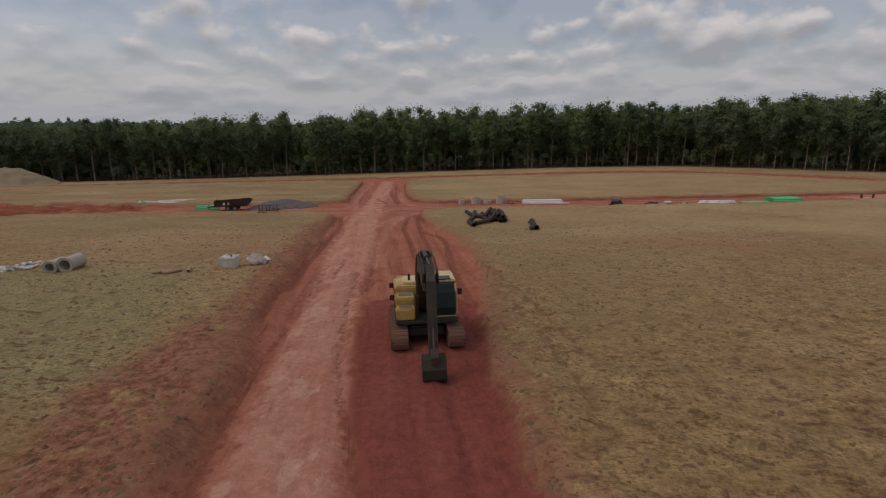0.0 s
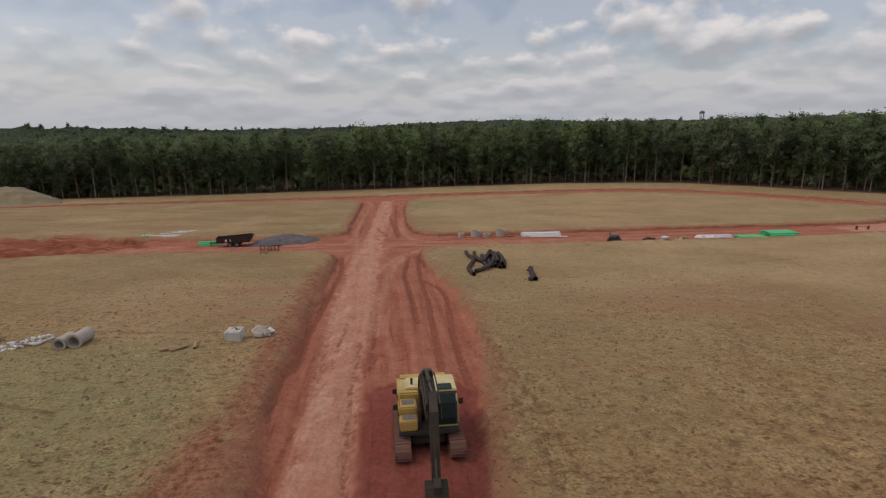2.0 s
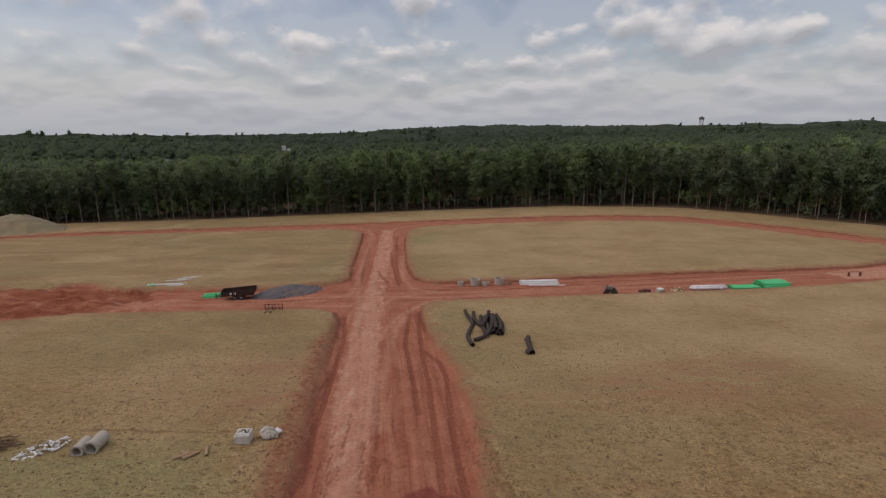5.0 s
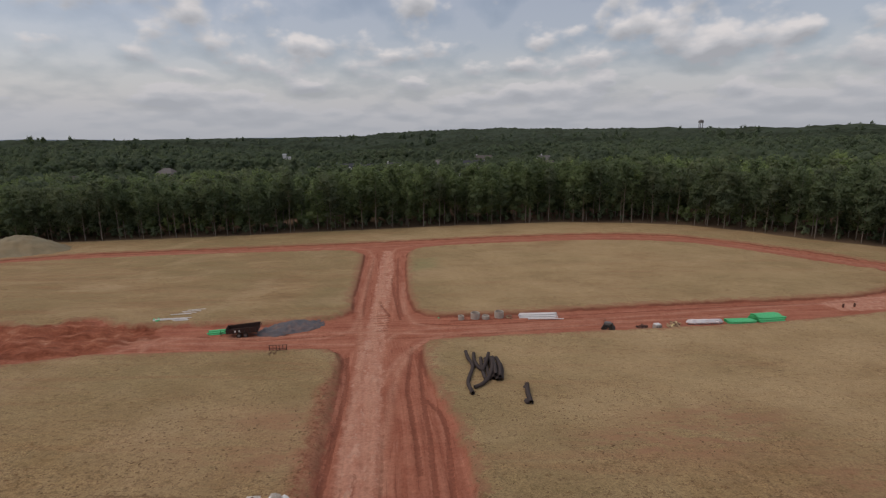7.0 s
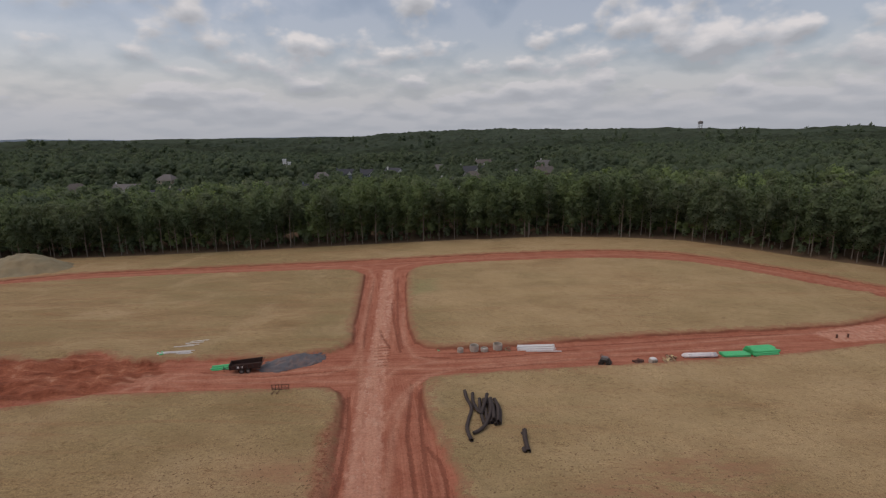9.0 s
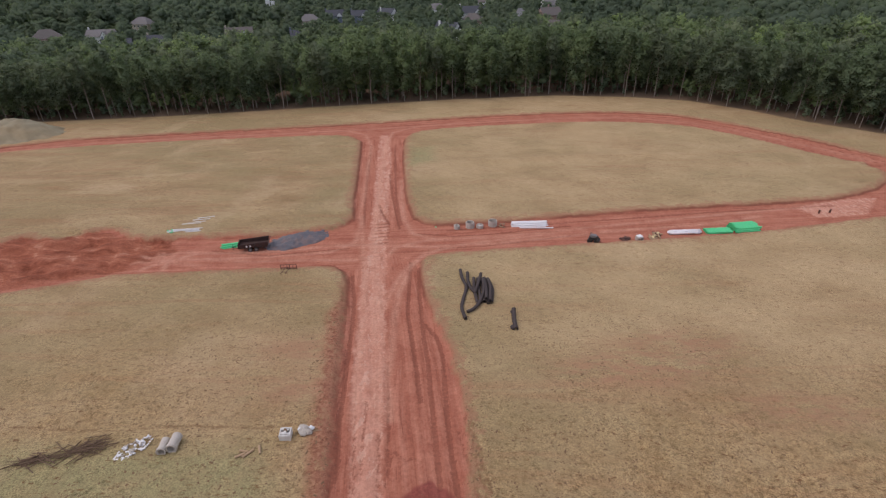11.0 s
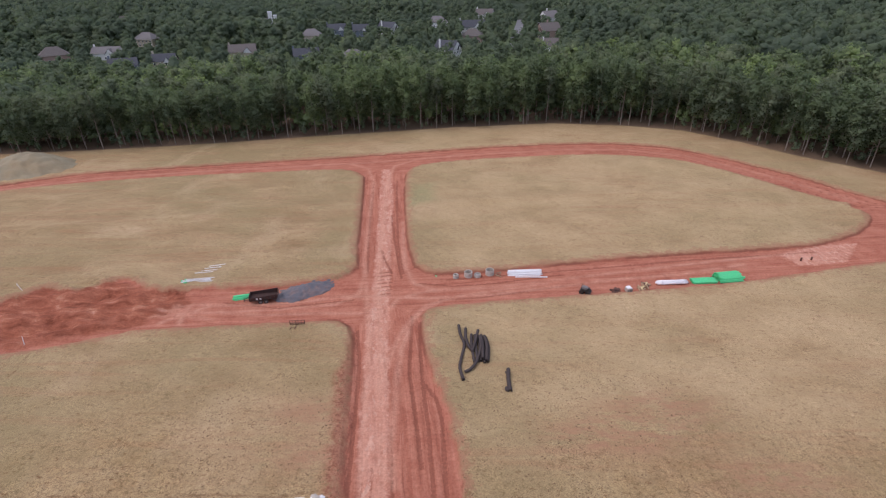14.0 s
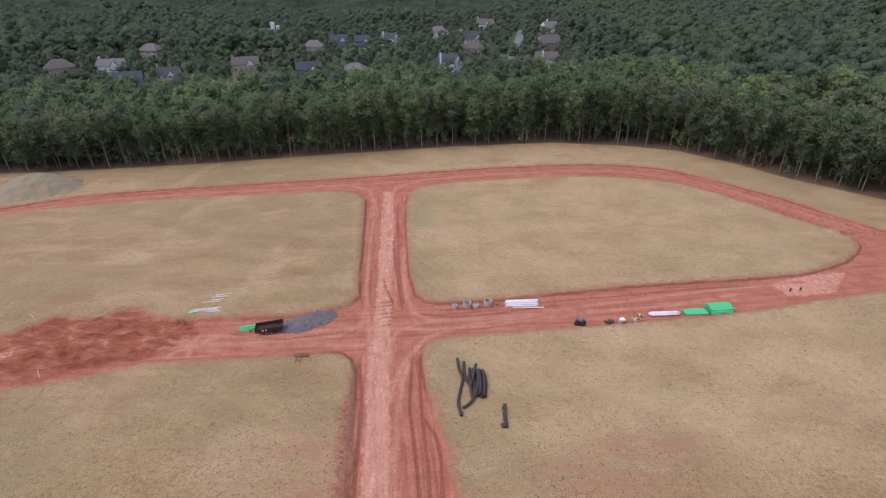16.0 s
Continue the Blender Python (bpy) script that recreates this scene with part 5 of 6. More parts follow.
    for sx in (-0.16, 0.06):
        part("hydraulic_hose", rod(bmesh.new(), (sx - 0.06, -3.95, 3.7), (sx - 0.06, -4.35, 1.9), 0.022, 8), BLACK, root)
    part("linkage", sweep(bmesh.new(), [(-0.05, -4.72, 1.45), (-0.05, -4.95, 1.2), (-0.05, -4.95, 0.95)], [[(-0.14, -0.06), (0.14, -0.06), (0.14, 0.06), (-0.14, 0.06)]] * 3), BOOM, root)
    prof = [(-4.40, 1.12), (-4.80, 1.05), (-5.02, 0.72), (-5.00, 0.32), (-4.80, 0.06), (-4.45, 0.0), (-4.20, 0.12)]
    inner = [(p[0] * 0.92 - 0.375, p[1] * 0.88 + 0.09) for p in prof]
    bm = bmesh.new()
    slab(bm, prof + inner[::-1], -0.47, 0.37)
    for sx in (-0.46, 0.36):
        slab(bm, prof, sx - 0.02, sx + 0.02)
    bucket = part("bucket", bm, BUCKET, root, "earth-stained digging bucket")
    for k in range(5):
        part("tooth", box(bmesh.new(), (0.09, 0.26, 0.06), (-0.40 + 0.175 * k, -4.20, 0.12), (20, 0, 0), bevel=0.01, taper=(0.7, 1)), STEEL, bucket)
    part("work_light", box(bmesh.new(), (0.14, 0.1, 0.12), (-0.12, -1.2, 3.92), bevel=0.02), BLACK, root)
    return root


ex, ey, eyaw = -1.27, 21.25, 7.5
digger = excavator(Matrix.Translation((ex, ey, site(ex, ey) - 0.03)) @ pose(0, 0, 0, 0, 0, eyaw))
digger.scale = (0.97, 0.97, 0.9)


# ---- pipes, rings and stacks along the roads ----
def culvert(x, y, rz, length, r):
    root = thing("concrete_pipe", on_ground(x, y, rz, 0.03), "grey concrete culvert pipe lying on the straw", "concrete pipe", "culvert pipes")
    part("barrel", tube(bmesh.new(), (0, -length / 2, r), (0, length / 2, r), r, 0.10, 28), CONCRETE, root, smooth=False)
    part("bell", tube(bmesh.new(), (0, -length / 2 - 0.02, r), (0, -length / 2 + 0.22, r), r + 0.05, 0.05, 28), CONCRETE, root)
    return root


culvert(-24.62, 31.0, 6, 1.35, 0.37)
culvert(-23.8, 31.3, 3, 1.5, 0.43)


def ring(x, y, r, h, wall, label):
    root = thing("concrete_ring", on_ground(x, y, 0, 0.02), label, "manhole ring", "manhole rings beside the road")
    part("wall", tube(bmesh.new(), (0, 0, 0), (0, 0, h), r, wall, 26), CONCRETE, root)
    part("rim", tube(bmesh.new(), (0, 0, h - 0.08), (0, 0, h + 0.05), r - wall * 0.4, wall * 0.5, 26), CONCRETE, root)


ring(1.5, 78.4, 0.50, 0.62, 0.2, "small pale concrete manhole cone section")
ring(3.75, 78.9, 0.74, 0.92, 0.14, "grey concrete manhole ring standing on clay")
ring(7.6, 79.5, 0.76, 1.02, 0.14, "tall grey concrete manhole ring on clay")
ring(5.4, 78.8, 0.62, 0.50, 0.16, "low concrete ring holding white fittings")


def scrap(name, x, y, label, category, bits, material, spread, seed, long=0.5, r=0.07, top=0.35, stuff=False):
    """A loose heap of short pieces, each a part."""
    rng = np.random.default_rng(seed)
    root = thing(name, on_ground(x, y, rng.uniform(0, 90)), label, category)
    for k in range(bits):
        a = rng.uniform(0, 6.283)
        q = math.sqrt(rng.random())
        cx, cy = spread[0] * q * math.cos(a), spread[1] * q * math.sin(a)
        z = r + top * rng.random() * (1 - q * 0.8)
        w = rng.uniform(0, 6.283)
        l = long * rng.uniform(0.5, 1.2) / 2
        t = rng.uniform(-0.12, 0.2) * l
        part("piece", rod(bmesh.new(), (cx - l * math.cos(w), cy - l * math.sin(w), max(z - t, r * 0.6)), (cx + l * math.cos(w), cy + l * math.sin(w), max(z + t, r * 0.6)), r * rng.uniform(0.7, 1.3), 8), material[k % len(material)], root)
    return root


scrap("fitting", 5.4, 78.7, "white plastic fittings lying in a ring", "fittings", 6, [WHITE], (0.35, 0.35), 3, 0.4, 0.09, 0.45)
scrap("debris_pile", 9.3, 79.3, "brown and rusty scrap heap beside the rings", "debris", 12, [RUST, WOOD, CLAYPIPE], (0.7, 0.5), 4, 0.8, 0.06, 0.4)
scrap("debris_pile", -2.1, 78.4, "small scatter of yellow-green scraps on clay", "debris", 5, [CLAYPIPE, GREEN, WOOD], (0.5, 0.25), 5, 0.5, 0.05, 0.15)
scrap("fittings_pile", -27.2, 30.9, "heap of broken white pipe fittings on soil", "fittings", 64, [WHITE, WHITE, WHITE, CONCRETE], (1.6, 0.8), 6, 0.34, 0.066, 0.4)
scrap("debris_pile", 33.4, 74.6, "tan and brown scrap heap beside the road", "debris", 36, [CLAYPIPE, RUST, WOOD, CLAYPIPE, CREAM], (1.7, 0.65), 7, 0.85, 0.12, 0.4)


def pipe_stack(name, x, y, rz, length, r, layers, label, category, material, bore, jitter=0.05, seed=1, band=None, bell=True, group="", gap=2.12):
    """Pipes laid in layers; every pipe is a part."""
    rng = np.random.default_rng(seed)
    root = thing(name, on_ground(x, y, rz, 0.02), label, category, group)
    for k, n in enumerate(layers):
        for i in range(n):
            cy, cz = (i - (n - 1) / 2) * gap * r, r + k * 1.80 * r
            s = rng.uniform(-1, 1) * jitter * length
            bm = tube(bmesh.new(), (-length / 2 + s, cy, cz), (length / 2 + s, cy, cz), r, r * 0.14, 12)
            if bell:
                tube(bm, (-length / 2 + s - 0.02, cy, cz), (-length / 2 + s + 0.22, cy, cz), r * 1.1, r * 0.16, 12)
            pipe = part("pipe", bm, material, root)
            pipe.rotation_euler = (0, 0, rng.normal() * jitter * 0.25)
    if band:
        wy, hz = max(layers) * 1.02 * r + 0.03, (len(layers) - 1) * 1.76 * r + 2 * r + 0.04
        for bx in (-length * 0.3, length * 0.3):
            bm = bmesh.new()
            for sy in (-1, 1):
                box(bm, (0.07, 0.05, hz), (bx, sy * wy, hz / 2))
            box(bm, (0.07, 2 * wy, 0.05), (bx, 0, hz + 0.02))
            part("band", bm, band, root)
    return root


pipe_stack("white_pipe_stack", 13.9, 79.9, 2.5, 5.8, 0.10, [8, 6, 3], "stack of white plastic pipes on red clay", "pipes", WHITE, None, 0.05, 3, None, True, "", 2.7)
pipe_stack("white_pipe", 14.9, 78.35, -1.0, 5.6, 0.10, [1], "single white plastic pipe on red clay", "pipe", WHITE, None, 0, 4)
pipe_stack("green_pipe_bundle", 44.3, 76.5, 4, 4.1, 0.11, [7, 7], "small bundle of bright green sewer pipes", "pipes", GREEN, GREEN_DK, 0.02, 5, None, True, "green pipe bundles")
pipe_stack("green_pipe_bundle", 49.0, 77.4, 8, 4.1, 0.12, [12, 12, 11, 9], "large bundle of bright green sewer pipes", "pipes", GREEN, GREEN_DK, 0.07, 6, None, True, "green pipe bundles")
pipe_stack("white_pipe_stack", -43.8, 77.0, 8, 4.9, 0.05, [5, 2], "low pile of white pipes on the straw", "pipes", WHITE, None, 0.08, 7, None, True, "", 6.0)
for k in range(4):
    pipe_stack("white_pipe", -43.9 + 0.42 * k, 79.9 + 0.95 * k, 9 + 2 * k, 3.1 - 0.1 * k, 0.06, [1], "thin white pipe lying on the straw", "pipe", WHITE, None, 0, 10 + k, None, True, "loose white pipes")
scrap("fittings_pile", -45.8, 76.4, "small heap of green and white pipe fittings", "fittings", 10, [GREEN, WHITE], (0.7, 0.5), 12, 0.5, 0.1, 0.3)

# wrapped pipe bundle
root = thing("wrapped_pipe_bundle", on_ground(38.6, 75.9, 2.5, 0.03), "bundle of pipes in white plastic wrap on clay", "wrapped pipes")
bm = bmesh.new()
box(bm, (5.6, 0.95, 0.72), (0, 0, 0.36), bevel=0.26)
part("wrap", bm, WRAP, root, smooth=True)
for bx in (-1.7, 0.1, 1.8):
    part("strap", box(bmesh.new(), (0.05, 0.97, 0.735), (bx, 0, 0.362), bevel=0.25), WRAP, root)


# ---- black corrugated drain hoses ----
def hose(root, pts, r, seed):
    """A corrugated hose through plan points, one part."""
    dense = []
    for i in range(len(pts) - 1):
        p0, p1, p2, p3 = (Vector(pts[max(0, min(len(pts) - 1, j))]) for j in (i - 1, i, i + 1, i + 2))
        n = max(3, int((p2 - p1).length / 0.12))
        for k in range(n):
            t = k / n
            dense.append(0.5 * ((2 * p1) + (p2 - p0) * t + (2 * p0 - 5 * p1 + 4 * p2 - p3) * t * t + (3 * p1 - p0 - 3 * p2 + p3) * t ** 3))
    dense.append(Vector(pts[-1]))
    bm = bmesh.new()
    rings = []
    for i, p in enumerate(dense):
        way = (dense[min(i + 1, len(dense) - 1)] - dense[max(i - 1, 0)]).normalized()
        side = way.cross(Vector((0, 0, 1))).normalized()
        up = side.cross(way)
        rr = r * (1.0 if i % 2 else 0.86)
        rings.append([bm.verts.new(p + (side * math.cos(a) + up * math.sin(a)) * rr) for a in np.linspace(0, 2 * math.pi, 12, endpoint=False)])
    for a, b in zip(rings, rings[1:]):
        for k in range(12):
            bm.faces.new((a[k], a[(k + 1) % 12], b[(k + 1) % 12], b[k]))
    for rg in (rings[0], rings[-1]):
        c = [bm.verts.new(v.co + (dense[3 if rg is rings[0] else -4] - v.co) * 0.15 * 0) for v in rg]
        mid_ = sum((v.co for v in rg), Vector()) / 12
        for v, q in zip(c, rg):
            v.co = mid_ + (q.co - mid_) * 0.82
        for k in range(12):
            bm.faces.new((rg[k], rg[(k + 1) % 12], c[(k + 1) % 12], c[k]))
    return part("hose", bm, HOSE, root)


def hose_pile():
    cx, cy = 4.0, 57.0
    root = thing("drain_hose_pile", on_ground(cx, cy), "tangled pile of black corrugated drain hoses on straw", "drain hoses")
    z0 = site(cx, cy)

    def g(x, y, up):
        return (x - cx, y - cy, site(x, y) - z0 + up)
    r = 0.225
    hose(root, [g(1.75, 62.9, r), g(1.95, 60.5, r), g(2.45, 58.2, r), g(1.95, 55.0, r), g(1.75, 53.0, r), g(2.15, 50.7, r)], r, 1)
    hose(root, [g(2.75, 62.0, r), g(2.7, 59.9, r), g(3.1, 57.7, r + 0.05), g(3.55, 56.7, r + 0.1)], r, 2)
    hose(root, [g(4.55, 60.9, r + 0.45), g(4.1, 58.6, r + 0.5), g(3.5, 56.3, r + 0.1)], r, 3)
    hose(root, [g(2.4, 52.2, r), g(3.3, 52.9, r), g(4.15, 54.6, r + 0.1), g(4.75, 57.0, r + 0.5), g(4.7, 59.5, r + 0.5)], r, 4)
    for k, (xa, xb, xc, up) in enumerate(((3.55, 3.5, 3.75, 0), (4.05, 4.1, 4.2, 0), (4.55, 4.65, 4.65, 0), (5.0, 5.25, 5.1, 0), (5.55, 5.85, 5.55, 0), (4.9, 5.0, 4.9, 0.45), (5.35, 5.6, 5.35, 0.42))):
        hose(root, [g(xa, 60.5 - 0.15 * k, r + up), g(xb, 57.5, r + up), g(xc, 54.2 + 0.15 * (k % 3), r + up)], r, 5 + k)


hose_pile()
root = thing("drain_hose", on_ground(7.85, 50.5), "short stub of black corrugated drain hose on straw", "drain hose")
hose(root, [(0.28, 2.1, 0.30), (0.1, 0.3, 0.28), (0.12, -1.9, 0.28)], 0.27, 20)
hose(root, [(-0.1, 1.6, 0.25), (0.02, 1.2, 0.3), (0.12, 0.8, 0.32)], 0.15, 21)
part("cloth", lump(bmesh.new(), (-0.25, -1.5, 0.22), (0.28, 0.45, 0.25), 4), HOSE, root)


# ---- dump trailer, gravel and the rest of the west road ----
def trailer():
    root = thing("dump_trailer", on_ground(-30.3, 71.2, 11, 0.03), "dark rusty open dump trailer beside the gravel", "trailer")
    part("floor", box(bmesh.new(), (4.3, 2.0, 0.14), (0, 0, 0.72), bevel=0.03), HULL, root)
    for sy in (-1, 1):
        side = part("side_wall", slab_x([(-2.15, 0.70), (2.15, 0.75), (2.35, 1.55), (-2.15, 1.30)], sy * 1.0 - 0.03, sy * 1.0 + 0.03), HULL, root)
        for k in range(6):
            part("stake", box(bmesh.new(), (0.08, 0.07, 0.66), (-1.9 + 0.76 * k, sy * 1.06, 1.04), bevel=0.01), BLACK, side)
        for wx in (-0.45, 0.45):
            wheel = part("wheel", rod(bmesh.new(), (wx, sy * 0.86, 0.36), (wx, sy * 1.08, 0.36), 0.36, 20), BLACK, root)
            part("rim", rod(bmesh.new(), (wx, sy * 1.07, 0.36), (wx, sy * 1.10, 0.36), 0.19, 16), GREY, wheel, "grey wheel rim")
        part("mudguard", box(bmesh.new(), (1.9, 0.24, 0.05), (0, sy * 0.99, 0.80), bevel=0.02), HULL, root)
    for px_ in (-0.9, -0.35):
        part("marker_plate", box(bmesh.new(), (0.24, 0.02, 0.30), (px_, -1.045, 1.02), bevel=0.004), TRIM, root, "pale plate")
    part("front_wall", box(bmesh.new(), (0.06, 2.0, 0.75), (-2.15, 0, 1.05), bevel=0.01), HULL, root)
    part("tailgate", box(bmesh.new(), (0.06, 2.0, 0.62), (2.42, 0, 1.22), (0, 28, 0), bevel=0.01), HULL, root)
    bm = bmesh.new()
    for sy in (-1, 1):
        rod(bm, (-2.15, sy * 0.7, 0.62), (-3.3, 0, 0.52), 0.05, 8)
    part("drawbar", bm, BLACK, root)
    part("jack", rod(bmesh.new(), (-3.1, 0, 0.0), (-3.1, 0, 0.95), 0.045, 10), BLACK, root)


def slab_x(loop, y0, y1):
    """An outline in x and z, given thickness along y."""
    bm = bmesh.new()
    a = [bm.verts.new((p[0], y0, p[1])) for p in loop]
    b = [bm.verts.new((p[0], y1, p[1])) for p in loop]
    bm.faces.new(a)
    bm.faces.new(b[::-1])
    for k in range(len(a)):
        j = (k + 1) % len(a)
        bm.faces.new((a[k], a[j], b[j], b[k]))
    return bm


trailer()
pipe_stack("green_pipe_bundle", -34.2, 72.0, 16, 2.7, 0.10, [7, 5, 2], "short bright green pipes beside the trailer", "pipes", GREEN, GREEN_DK, 0.1, 15, None, True)


def heap(name, cx, cy, rx, ry, h, rot, material, label, category, rough, seed, n=44):
    """A heap with a rough skin that meets the ground."""
    bm = bmesh.new()
    z0 = site(cx, cy)
    c, s = math.cos(radians(rot)), math.sin(radians(rot))
    U, W = np.meshgrid(np.linspace(-1, 1, n + 1), np.linspace(-1, 1, n + 1))
    GX, GY = U * rx * c - W * ry * s, U * rx * s + W * ry * c
    base_z = survey(cx + GX, cy + GY)[0] - z0
    grid = []
    for j in range(n + 1):
        line = []
        for i in range(n + 1):
            u, w, x, y = (float(g[j, i]) for g in (U, W, GX, GY))
            q = math.hypot(u, w) * (1 + (0.30 if seed < 5 else 0.10) * noise.noise(Vector((math.atan2(w, u) * 1.2, seed, 0))) + (0.18 if seed < 5 else 0.12) * noise.noise(Vector((u * 5, w * 5, seed))))
            v = Vector((x * 0.8, y * 0.8, seed * 3.0))
            z = h * max(-0.12, (1 - q ** 1.35) if seed < 5 else (1 - q * q) ** 1.5 if q < 1 else -0.1) * (1 + rough * noise.noise(v * 0.6)) + rough * 0.25 * h * noise.noise(v * 3)
            line.append(bm.verts.new((x, y, float(base_z[j, i]) + (z if q < 1 else -0.25))))
        grid.append(line)
    for j in range(n):
        for i in range(n):
            bm.faces.new((grid[j][i], grid[j][i + 1], grid[j + 1][i + 1], grid[j + 1][i]))
    ob = part(name, bm, material, smooth=True)
    ob.location = (cx, cy, z0)
    return tagged(ob, label, category)


heap("gravel_mound", -24.2, 73.9, 5.3, 2.5, 1.25, 30, GRAVEL, "spread heap of blue-grey crushed gravel on clay", "gravel pile", 0.35, 2, 70)
heap("soil_mound", -125.5, 147, 13.2, 12, 4.7, 10, MOUND, "large grassy soil mound at the lot's edge", "soil mound", 0.12, 5, 60)


def saw_frame(x, y, rz):
    root = thing("trench_brace", on_ground(x, y, rz, 0.02) @ Matrix.Diagonal((1, 1, 0.78, 1)), "brown steel trench frame lying beside the road", "trench brace")
    for sx in (-1.1, -0.2, 0.15, 1.1):
        part("post", box(bmesh.new(), (0.09, 0.09, 1.0), (sx, 0, 0.5), bevel=0.01), RUST, root)
    for sx in (-0.65, 0.62):
        part("post", box(bmesh.new(), (0.07, 0.07, 0.95), (sx, 0.05, 0.48), bevel=0.01), RUST, root)
    for z, a, b in ((0.95, -1.1, 1.1), (0.12, -1.1, 1.1), (0.35, -1.1, 1.1)):
        part("rail", box(bmesh.new(), (b - a + 0.09, 0.08, 0.08), ((a + b) / 2, 0, z), bevel=0.01), RUST, root)
    for sx in (-0.75, -0.15):
        part("skid", box(bmesh.new(), (0.10, 1.3, 0.08), (sx, -0.6, 0.06), (0, 0, -14), bevel=0.01), RUST, root)


saw_frame(-22.6, 63.2, 4)

# block of bagged stone, rubble sack, clay pipes
root = thing("concrete_block", on_ground(-14.4, 32.4, 4, 0.02) @ Matrix.Scale(0.84, 4), "pale square concrete catch basin box with stones inside", "concrete box")
bm = bmesh.new()
for sx, sy, w, d_ in ((-0.52, 0, 0.14, 1.18), (0.52, 0, 0.14, 1.18), (0, -0.52, 0.9, 0.14), (0, 0.52, 0.9, 0.14)):
    box(bm, (w, d_, 0.86), (sx, sy, 0.43), bevel=0.03)
part("wall", bm, PALE, root)
part("rim", box(bmesh.new(), (1.24, 0.10, 0.10), (0, -0.57, 0.72), bevel=0.03), PALE, root)
rng2 = np.random.default_rng(8)
for k in range(18):
    part("stone", lump(bmesh.new(), (rng2.uniform(-0.35, 0.35), rng2.uniform(-0.35, 0.35), 0.80 + rng2.uniform(-0.05, 0.08)), (0.17, 0.15, 0.12), k, 0.4, 1), PALE if k % 3 else CLOD, root)
root = thing("rubble_pile", on_ground(-12.9, 33.0, 0, 0.03), "pale heap of broken concrete rubble on straw", "rubble")
for k in range(11):
    a = k * 2.4
    part("chunk", lump(bmesh.new(), (0.42 * math.cos(a) * (k % 3) / 1.6, 0.34 * math.sin(a) * (k % 3) / 1.6, 0.2 + 0.10 * (3 - k % 3)), (0.32 + 0.03 * (k % 4), 0.26, 0.24), 30 + k, 0.6, 2), CONCRETE if k % 4 else TRIM, root)
part("stick", rod(bmesh.new(), (0.6, -0.1, 0.1), (1.5, 0.1, 0.12), 0.05, 6), WOOD, root)
for x, y, rz, l in ((-17.75, 30.2, 32, 0.85), (-17.15, 30.45, 48, 1.1), (-17.6, 30.7, -10, 0.7), (-16.25, 30.8, -68, 0.9)):
    root = thing("clay_pipe", on_ground(x, y, rz), "short tan clay pipe lying on the straw", "clay pipe", "loose clay pipes")
    part("barrel", tube(bmesh.new(), (-l / 2, 0, 0.11), (l / 2, 0, 0.11), 0.11, 0.025, 14), CLAYPIPE, root)
    part("collar", tube(bmesh.new(), (-l / 2, 0, 0.11), (-l / 2 + 0.12, 0, 0.11), 0.135, 0.02, 14), CLAYPIPE, root)


def brush(x, y, rz, w, d_, n, seed, label):
    rng = np.random.default_rng(seed)
    root = thing("brush_pile", on_ground(x, y, rz), label, "brushwood")
    bm = bmesh.new()
    for k in range(n):
        a = rng.normal() * 0.5
        cx, cy = rng.uniform(-w, w), rng.normal() * d_ * 0.4
        l = rng.uniform(0.5, 1.6)
        rod(bm, (cx - l * math.cos(a), cy - l * math.sin(a), rng.uniform(0.02, 0.3)), (cx + l * math.cos(a), cy + l * math.sin(a), rng.uniform(0.02, 0.35)), rng.uniform(0.015, 0.05), 5)
    part("brushwood", bm, BRUSH, root)


brush(-31.6, 30.7, 18, 1.7, 0.9, 50, 3, "low heap of dry brown brushwood on the soil")
brush(-35.0, 29.5, 10, 1.4, 0.6, 30, 4, "low heap of dry brown brushwood on the soil")
for x, y, lean in ((-61.1, 58.8, 8), (-72.6, 73.6, -12)):
    root = thing("survey_stake", on_ground(x, y, 20), "pale wooden survey stake standing in red clay", "stake", "survey stakes")
    part("lath", box(bmesh.new(), (0.10, 0.06, 1.5), (0, 0, 0.7), (0, lean, 0), bevel=0.01), WHITE, root)

# ---- along the east road ----
root = thing("trench_roller", on_ground(23.1, 73.0, 62, 0.03), "dark compact roller with a pale engine cover", "roller")
for sy in (-0.42, 0.42):
    drum = part("drum", rod(bmesh.new(), (-0.62, sy * 1.25, 0.36), (0.62, sy * 1.25, 0.36), 0.36, 22), BLACK, root)
    for k in range(10):
        a = k * math.pi / 5
        part("cleat", box(bmesh.new(), (1.2, 0.07, 0.06), (0, sy * 1.25 + 0.37 * math.cos(a), 0.36 + 0.37 * math.sin(a)), (math.degrees(a) + 90, 0, 0)), BLACK, drum)
part("chassis", box(bmesh.new(), (1.05, 1.35, 0.36), (0, 0, 0.76), bevel=0.06), BLACK, root)
part("engine_cover", box(bmesh.new(), (0.92, 1.05, 0.42), (0, 0.10, 1.10), bevel=0.12), GREY, root, "pale scuffed engine cover")
part("fuel_tank", box(bmesh.new(), (0.75, 0.36, 0.24), (0, -0.42, 1.03), bevel=0.05), BLACK, root)
bm = bmesh.new()
for sx in (-0.42, 0.42):
    rod(bm, (sx, 0.55, 0.9), (sx, 0.62, 1.55), 0.03, 8)
rod(bm, (-0.42, 0.62, 1.55), (0.42, 0.62, 1.55), 0.03, 8)
part("roll_bar", bm, BLACK, root)
scrap("debris_pile", 28.1, 72.9, "low heap of dark brown rusty scrap", "debris", 20, [RUST, RUST, HULL], (0.85, 0.5), 22, 0.9, 0.14, 0.5)
root = thing("plastic_tote", on_ground(30.5, 73.6, 14, 0.02), "white-topped grey crate standing on the clay", "crate")
